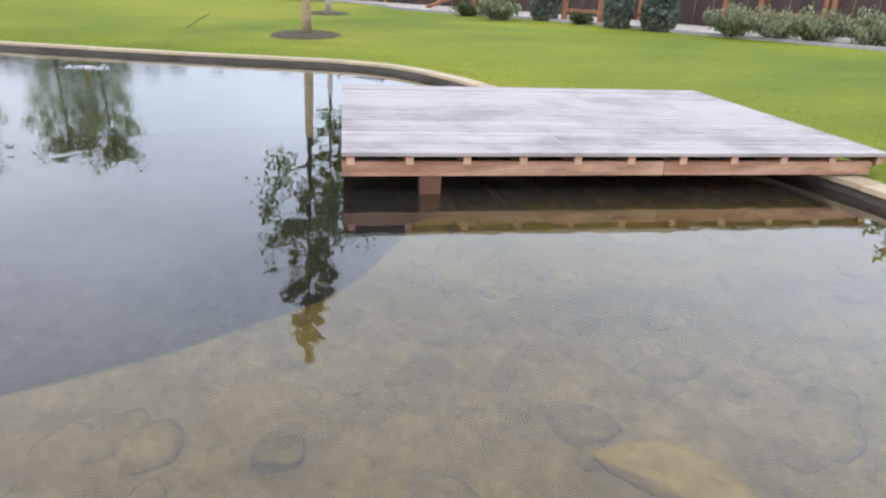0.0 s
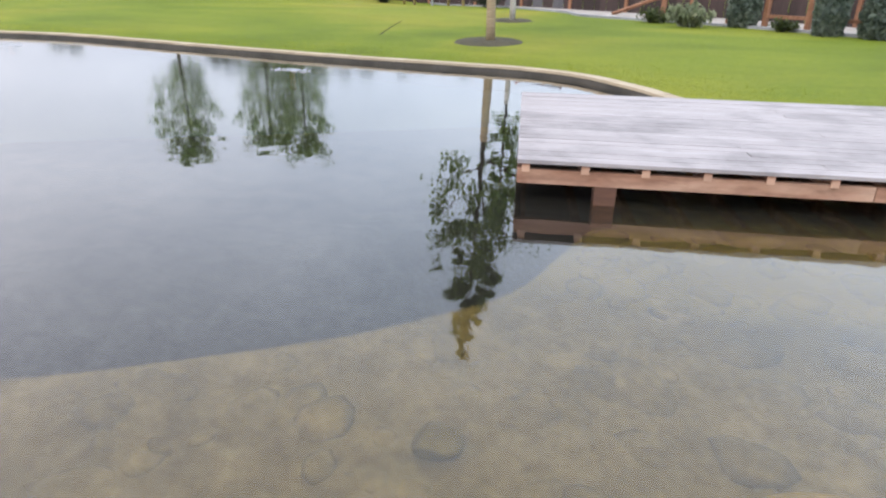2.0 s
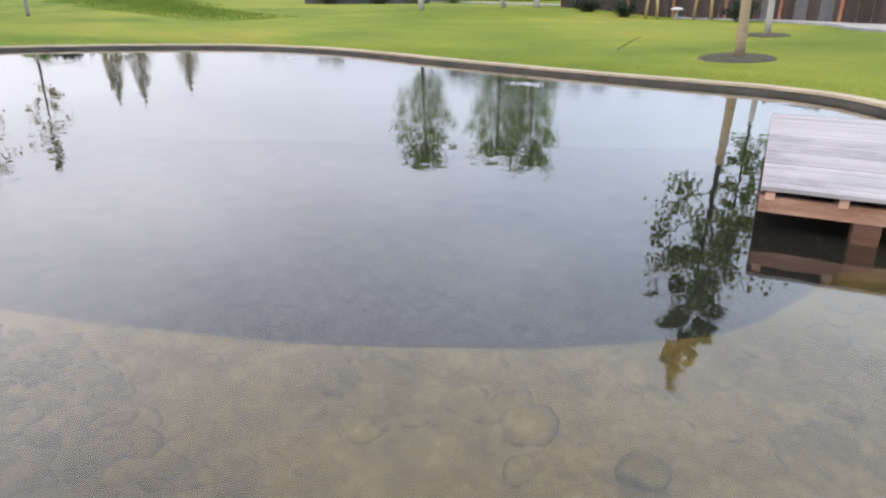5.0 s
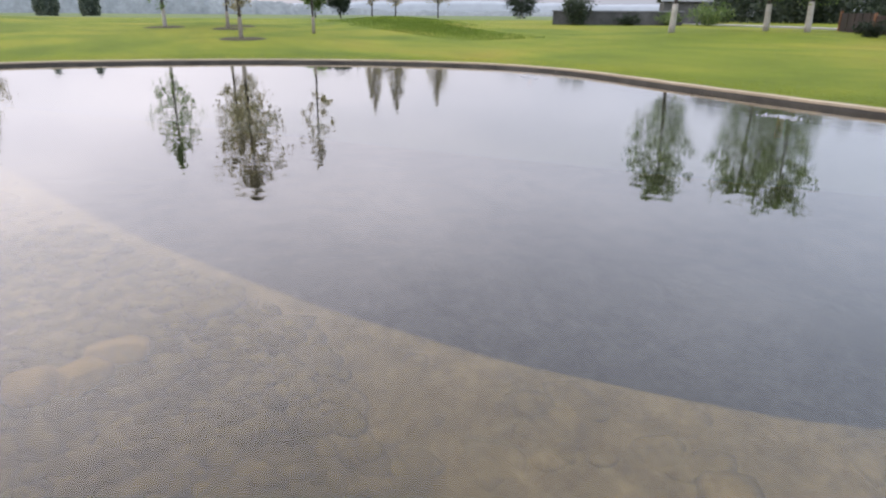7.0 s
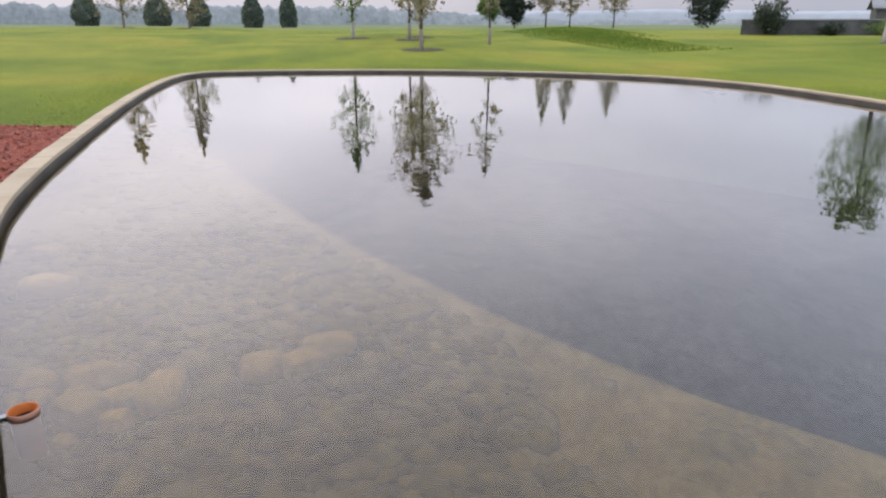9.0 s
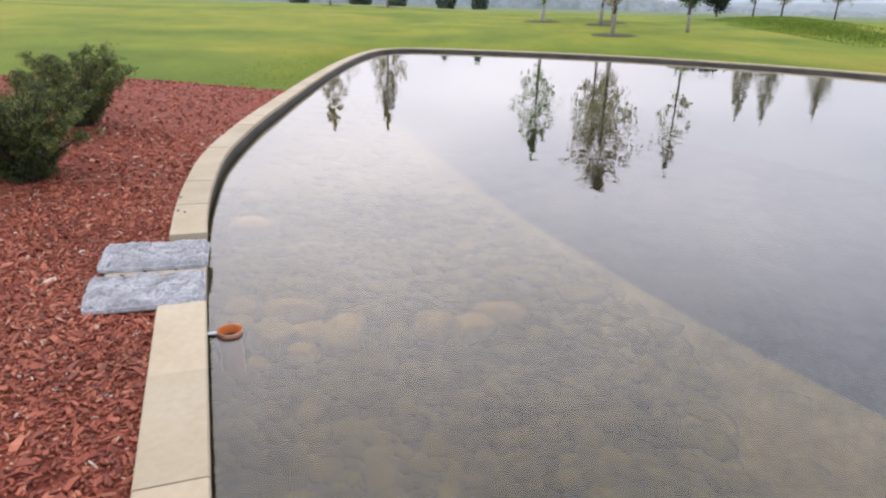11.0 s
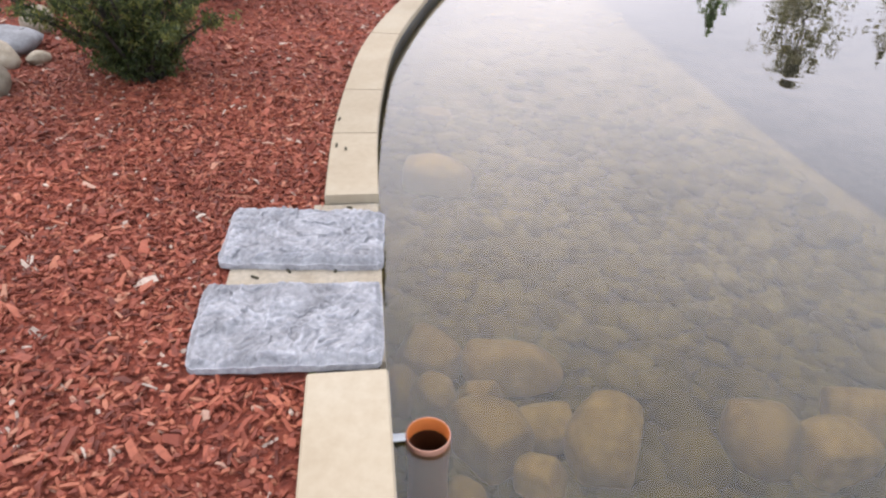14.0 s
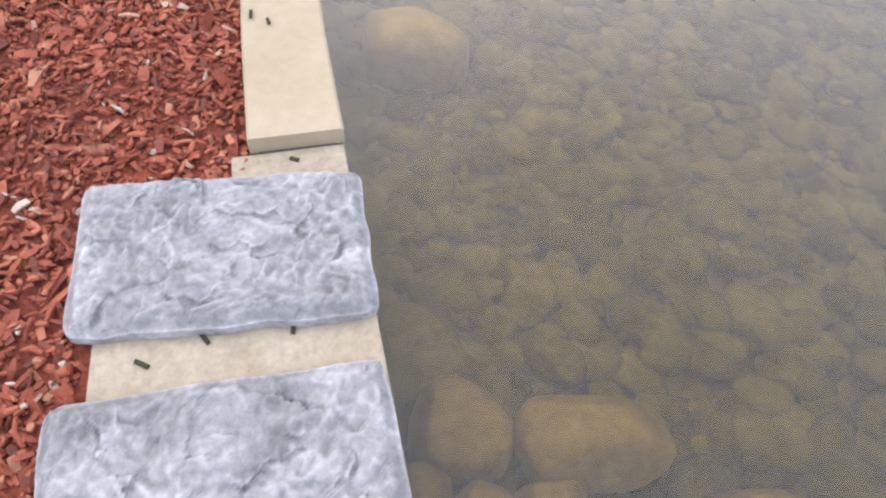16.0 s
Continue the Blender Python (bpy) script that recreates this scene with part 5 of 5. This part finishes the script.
shrub("low_shrub", 2.4, 20.2, 0.3, 0.4, 0.3, 62, "yew", "low green shrub by the fence", 500)
shrub("low_shrub", -7.4, 26.4, 0.8, 0.7, 0.5, 63, "dark_wood", "dark green shrub before the fence", 800, 0.16)
shrub("low_shrub", -13.5, 29.3, 0.8, 1.0, 0.6, 64, "dark_wood", "dark green shrub before the fence", 900, 0.16)
shrub("low_shrub", -16.0, 30.5, 0.7, 0.9, 0.6, 65, "dark_wood", "dark green shrub before the fence", 900, 0.16)
shrub("low_shrub", -31.4, 38.2, 1.5, 1.9, 1.2, 66, "leaf", "broad green shrub beside the stone wall", 1600, 0.2)
shrub("low_shrub", -33.4, 36.6, 1.0, 1.2, 0.8, 67, "leaf", "green shrub before the stone wall", 900, 0.18)
shrub("low_shrub", -35.0, 34.3, 0.85, 1.1, 0.7, 68, "dark_wood", "dark shrub before the stone wall", 900, 0.18)
shrub("low_shrub", 4.55, 6.9, 0.55, 0.45, 0.5, 69, "leaf", "bright green shrub at the end of the deck", 900, 0.12)
shrub("conifer", -36.9, 31.4, 2.7, 1.05, 0.95, 70, "wood_edge", "dark open pine at the end of the stone wall", 2200, 0.26, -0.4)

# ---------------------------------------------------------------- path, fence and timber rails in the north
PATHL = glide([(-40, 42), (-20, 36.5), (-10.5, 29.3), (-4.6, 25.2), (-3.2, 23.4), (0.4, 21.7), (4.7, 18.9), (8.3, 15.8), (12.5, 11.0), (17, 4)], 8, False)


def strip(name, line, w0, w1, dz, mat, label, cat):
    vs, fs = [], []
    for i, p in enumerate(line):
        d = line[min(i + 1, len(line) - 1)] - line[max(i - 1, 0)]
        d /= np.linalg.norm(d)
        nrm = np.array((-d[1], d[0]))
        for w in np.linspace(w0, w1, 4):
            q = p + nrm * w
            vs.append((q[0], q[1], lawn_z(*q) + dz))
    for i in range(len(line) - 1):
        for k in range(3):
            fs.append((i * 4 + k, i * 4 + 4 + k, i * 4 + 5 + k, i * 4 + 1 + k))
    tagged(put(name, mesh_from(name, vs, fs, True), mat), label, cat, kind="structure")


strip("gravel_path", PATHL, 0.1, 2.6, 0.02, M["gravel"], "pale gravel path along the fence", "path")
vs, fs = [], []
for i, p in enumerate(PATHL):
    d = PATHL[min(i + 1, len(PATHL) - 1)] - PATHL[max(i - 1, 0)]
    d /= np.linalg.norm(d)
    nrm = np.array((-d[1], d[0]))
    for w, dz in ((0.0, -0.05), (0.0, 0.07), (0.12, 0.07), (0.12, -0.05)):
        q = p + nrm * w
        vs.append((q[0], q[1], lawn_z(*q) + dz))
for i in range(len(PATHL) - 1):
    for k in range(3):
        fs.append((i * 4 + k, i * 4 + 4 + k, i * 4 + 5 + k, i * 4 + 1 + k))
tagged(put("edging", mesh_from("edging", vs, fs), M["edging"]), "grey concrete edging between lawn and path", "edging", kind="structure")

FENCE = [(-21.0, 36.0), (-17.6, 33.2), (-14.4, 31.4), (-11.6, 30.2), (-9.0, 29.2), (-6.6, 28.0), (-4.4, 26.9), (-2.2, 25.8), (0.0, 24.7), (2.2, 23.5), (4.3, 22.2), (6.3, 20.7), (8.2, 19.0), (10.0, 17.1), (11.8, 14.8), (13.4, 12.2)]
BOARD = {}
for a, b in zip(FENCE, FENCE[1:]):
    pa, pb = Vector(a), Vector(b)
    d = pb - pa
    L = d.length
    z0 = min(lawn_z(*a), lawn_z(*b)) - 0.05
    thing = tagged(empty("fence_panel", (*a, z0), (0, 0, math.atan2(d.y, d.x))), "dark brown stained close-boarded timber fence panel", "fence", "fence panels")
    tall = 1.75 if (-9.5 < a[0] < -5.0) else 0.98 if a[0] < -9.5 else 1.25
    nb = 9
    w = (L - 0.12) / nb
    bm = bmesh.new()
    box(bm, (0.11, 0.11, tall + 0.12), (0, 0, (tall + 0.12) / 2), 0.01)
    part("post", bm, M["orange_wood"], thing, "orange-brown timber post")
    for k in range(nb):
        bm = bmesh.new()
        box(bm, (w - 0.008, 0.024, tall - 0.06), (0, 0, tall / 2 + 0.03), 0.004)
        part("board", bm, M["fence_grey" if tall > 1.5 and k in (2, 3, 6, 7) else "fence"], thing, loc=(0.06 + (k + 0.5) * w, 0.012 * (-1) ** k, 0))
    for zr in (0.3, tall - 0.25):
        bm = bmesh.new()
        box(bm, (L - 0.12, 0.04, 0.09), (L / 2, 0.05, zr), 0.005)
        part("rail", bm, M["fence"], thing)


def railing(x, y, x2, y2, h, rails, label, sloped=0.0):
    """Two round-edged timber posts joined by rails; a ramp rail falls from the first post where sloped is given."""
    z0 = lawn_z(x, y)
    d = Vector((x2 - x, y2 - y))
    thing = tagged(empty("timber_railing", (x, y, z0), (0, 0, math.atan2(d.y, d.x))), label, "railing", "timber railings")
    for q in (0, d.length):
        bm = bmesh.new()
        box(bm, (0.12, 0.12, h + 0.1), (q, 0, h / 2 - 0.05), 0.012)
        part("post", bm, M["orange_wood"], thing)
    for zr in rails:
        bm = bmesh.new()
        box(bm, (d.length - 0.12, 0.05, 0.09), (d.length / 2, 0, zr), 0.008)
        part("rail", bm, M["orange_wood"], thing)
    if sloped:
        vs, fs = tube([(0, 0, rails[-1]), (-sloped, 0, 0.06)], [0.06, 0.06], 8)
        put("ramp_rail", mesh_from("ramp_rail", vs, fs), M["orange_wood"], thing, "sloping ramp rail")


railing(-0.75, 23.4, 1.15, 22.2, 1.4, (0.68,), "orange-brown timber railing with a sloping ramp rail", 2.0)
railing(2.05, 21.2, 3.0, 20.5, 1.4, (0.3,), "orange-brown timber posts with a low rail")
railing(3.7, 20.2, 4.75, 19.75, 1.4, (0.3,), "orange-brown timber posts with a low rail")
railing(7.0, 20.0, 8.3, 18.8, 1.5, (0.45,), "orange-brown timber posts with a low rail")

# small play frames of pale wood and a white rocking figure stand
for x, y, w, h in ((-12.0, 28.9, 0.7, 0.95), (-9.6, 28.4, 0.9, 1.1)):
    thing = tagged(empty("play_frame", (x, y, lawn_z(x, y)), (0, 0, -0.4)), "small pale wooden play frame by the fence", "play frame", "play frames")
    for q in (-w / 2, w / 2):
        vs, fs = tube([(q, 0, -0.05), (q * 0.9, 0, h * 0.6), (q * 0.7, 0, h)], [0.06, 0.055, 0.05], 8)
        put("upright", mesh_from("upright", vs, fs, True), M["pale_wood"], thing)
    vs, fs = tube([(-w * 0.36, 0, h), (0, 0, h * 1.04), (w * 0.36, 0, h)], [0.05, 0.05, 0.05], 8)
    put("crossbar", mesh_from("crossbar", vs, fs, True), M["pale_wood"], thing)
thing = tagged(empty("spring_seat", (-10.8, 28.7, lawn_z(-10.8, 28.7))), "small white spring seat on a post in the play area", "spring seat")
put("pedestal", mesh_from("pedestal", *tube([(0, 0, -0.05), (0, 0, 0.35)], [0.06, 0.06], 10)), M["edging"], thing)
me = rock_mesh("seat", 3.0, 0.5, 0.12, 3)
s = put("seat", me, M["white"], thing, loc=(0, 0, 0.42))
s.scale = (0.55, 0.3, 0.35)

# ---------------------------------------------------------------- low stone wall with a small gabled shed behind
wa, wb = Vector((-39.0, 30.9)), Vector((-33.6, 38.0))
d = (wb - wa)
thing = tagged(empty("stone_wall", (wa.x, wa.y, 0.80), (0, 0, math.atan2(d.y, d.x))), "long dark grey stone boundary wall", "wall")
bm = bmesh.new()
box(bm, (d.length, 0.40, 1.05), (d.length / 2, 0, 0.5), 0.02)
part("body", bm, M["stonewall"], thing)
bm = bmesh.new()
box(bm, (d.length + 0.1, 0.50, 0.09), (d.length / 2, 0, 1.072), 0.015)
part("cap", bm, M["roof"], thing, "grey cap stones")
shed = tagged(empty("shed", (-37.4, 42.0, 0.95), (0, 0, 0.9)), "small grey gabled shed behind the wall", "shed")
bm = bmesh.new()
box(bm, (3.2, 2.7, 1.62), (0, 0, 0.81), 0.02)
part("body", bm, M["stonewall"], shed)
vs = [(x * 1.33, y * 1.33, z * 1.12) for x, y, z in ((-1.4, -1.2, 1.45), (1.4, -1.2, 1.45), (1.4, 0, 2.0), (-1.4, 0, 2.0), (-1.4, 1.2, 1.45), (1.4, 1.2, 1.45), (-1.4, -1.2, 1.52), (1.4, -1.2, 1.52), (1.4, 0, 2.08), (-1.4, 0, 2.08), (-1.4, 1.2, 1.52), (1.4, 1.2, 1.52))]
fs = [(0, 3, 2, 1), (3, 4, 5, 2), (6, 7, 8, 9), (9, 8, 11, 10), (0, 1, 7, 6), (4, 10, 11, 5), (0, 6, 9, 3), (3, 9, 10, 4), (1, 2, 8, 7), (2, 5, 11, 8)]
put("roof", mesh_from("roof", vs, fs), M["roof"], shed)

# stick in the lawn
zs = lawn_z(-6.62, 15.7)
vs, fs = tube([(-6.63, 15.69, zs - 0.05), (-6.40, 15.82, zs + 0.13), (-6.24, 15.9, zs + 0.24), (-6.10, 15.98, zs + 0.32)], [0.011, 0.010, 0.008, 0.005], 6)
tagged(put("slanted_stick", mesh_from("slanted_stick", vs, fs), M["bark"]), "thin dark stick stuck slanting in the lawn", "stick")

# ---------------------------------------------------------------- long grass on the mound, blades along the shore
rng = np.random.default_rng(21)


def blades(spots, h0, h1, w, lean, grng):
    vs, fs = [], []
    for x, y in spots:
        z = lawn_z(x, y) - 0.01
        a = grng.uniform(0, 6.28)
        h = grng.uniform(h0, h1)
        lx, ly = grng.normal(0, lean * h, 2)
        dx, dy = math.cos(a) * w, math.sin(a) * w
        o = len(vs)
        vs += [(x - dx, y - dy, z), (x + dx, y + dy, z), (x + lx * 0.4 + dx * 0.7, y + ly * 0.4 + dy * 0.7, z + h * 0.6), (x + lx * 0.4 - dx * 0.7, y + ly * 0.4 - dy * 0.7, z + h * 0.6), (x + lx, y + ly, z + h)]
        fs += [(o, o + 1, o + 2, o + 3), (o + 3, o + 2, o + 4)]
    return vs, fs


spots = []
for mx, my, rx, ry, cnt in ((-31.5, 17.5, 7.0, 2.2, 11000), (-40.0, 19.0, 6.5, 3.0, 8000)):
    for _ in range(cnt):
        spots.append((mx + rx * float(np.clip(rng.normal(0, 0.5), -1, 1)), my + ry * float(np.clip(rng.normal(0, 0.55), -1, 1))))
tagged(put("meadow_grass", mesh_from("meadow_grass", *blades(spots, 0.03, 0.10, 0.02, 0.35, rng)), M["tall_grass"]), "long unmown darker grass on the mounds", "long grass", kind="stuff")
spots = []
for _ in range(52000):
    s = rng.uniform(LEN[9 * 12], LEN[29 * 12])
    x, y = rim_at(s, -abs(rng.normal(0, 0.9)) - 0.0)
    spots.append((x, y))
tagged(put("lawn_blades", mesh_from("lawn_blades", *blades(spots, 0.012, 0.04, 0.004, 0.6, rng)), M["blade"]), "short grass blades along the coping", "grass blades", kind="stuff")

# ---------------------------------------------------------------- distance
def tree_belt(name, spots, hmin, hmax, mat, label, seed, per=70, wid=0.45, leaf=0.9):
    g = np.random.default_rng(seed)
    allp = []
    for x, y, z in spots:
        h = g.uniform(hmin, hmax)
        for _ in range(per):
            f = g.random() ** 0.8
            R = h * wid * math.sin(math.pi * (0.12 + 0.83 * f)) * g.uniform(0.5, 1.05)
            a = g.uniform(0, 6.28)
            allp.append((x + math.cos(a) * R, y + math.sin(a) * R, z + h * f))
    tagged(put(name, mesh_from(name, *leaf_cloud(allp, leaf, g, 0.8)), mat), label, "far woods", kind="stuff")


g = np.random.default_rng(77)
sp = []
for _ in range(170):
    a = math.radians(g.uniform(98, 131))
    r = g.uniform(62, 92)
    sp.append((1 + math.cos(a) * r, 1 + math.sin(a) * r, 0.9))
tree_belt("near_woods", sp, 4.2, 6.4, M["wood_edge"], "dark belt of garden trees behind the fence", 78, 380, 0.36, 0.34)


def ridge(name, radius, a0, a1, crest, mat, label, fine):
    """A far ridge as a low rounded bank whose crest follows the given height."""
    vs, fs, n = [], [], int((a1 - a0) / fine)
    for i in range(n + 1):
        d = a0 + (a1 - a0) * i / n
        a = math.radians(d)
        h = crest(d)
        for r, z in ((radius, 0.4), (radius + 4, h * 0.75), (radius + 10, h), (radius + 40, 0.4)):
            vs.append((math.cos(a) * r, math.sin(a) * r, z))
    for i in range(n):
        for k in range(3):
            fs.append((i * 4 + k, i * 4 + k + 1, i * 4 + 5 + k, i * 4 + 4 + k))
    tagged(put(name, mesh_from(name, vs, fs, True), mat), label, "distance", kind="structure")


def wood_crest(d):
    base = 3.5 + 9.5 * smooth(155, 174, d)
    return base * (0.8 + 0.35 * noise.noise((d * 0.35, 1.0, 0)) + 0.22 * noise.noise((d * 1.7, 4.0, 0))) + 1.1 * noise.noise((d * 6.0, 2.0, 0)) + 1.2


def hill_crest(d):
    return max(7.0, 20 + 15 * noise.noise((d * 0.05, 2.0, 0)) + 5 * noise.noise((d * 0.23, 5.0, 0)) + 1.2 * noise.noise((d * 1.3, 1.0, 0)))


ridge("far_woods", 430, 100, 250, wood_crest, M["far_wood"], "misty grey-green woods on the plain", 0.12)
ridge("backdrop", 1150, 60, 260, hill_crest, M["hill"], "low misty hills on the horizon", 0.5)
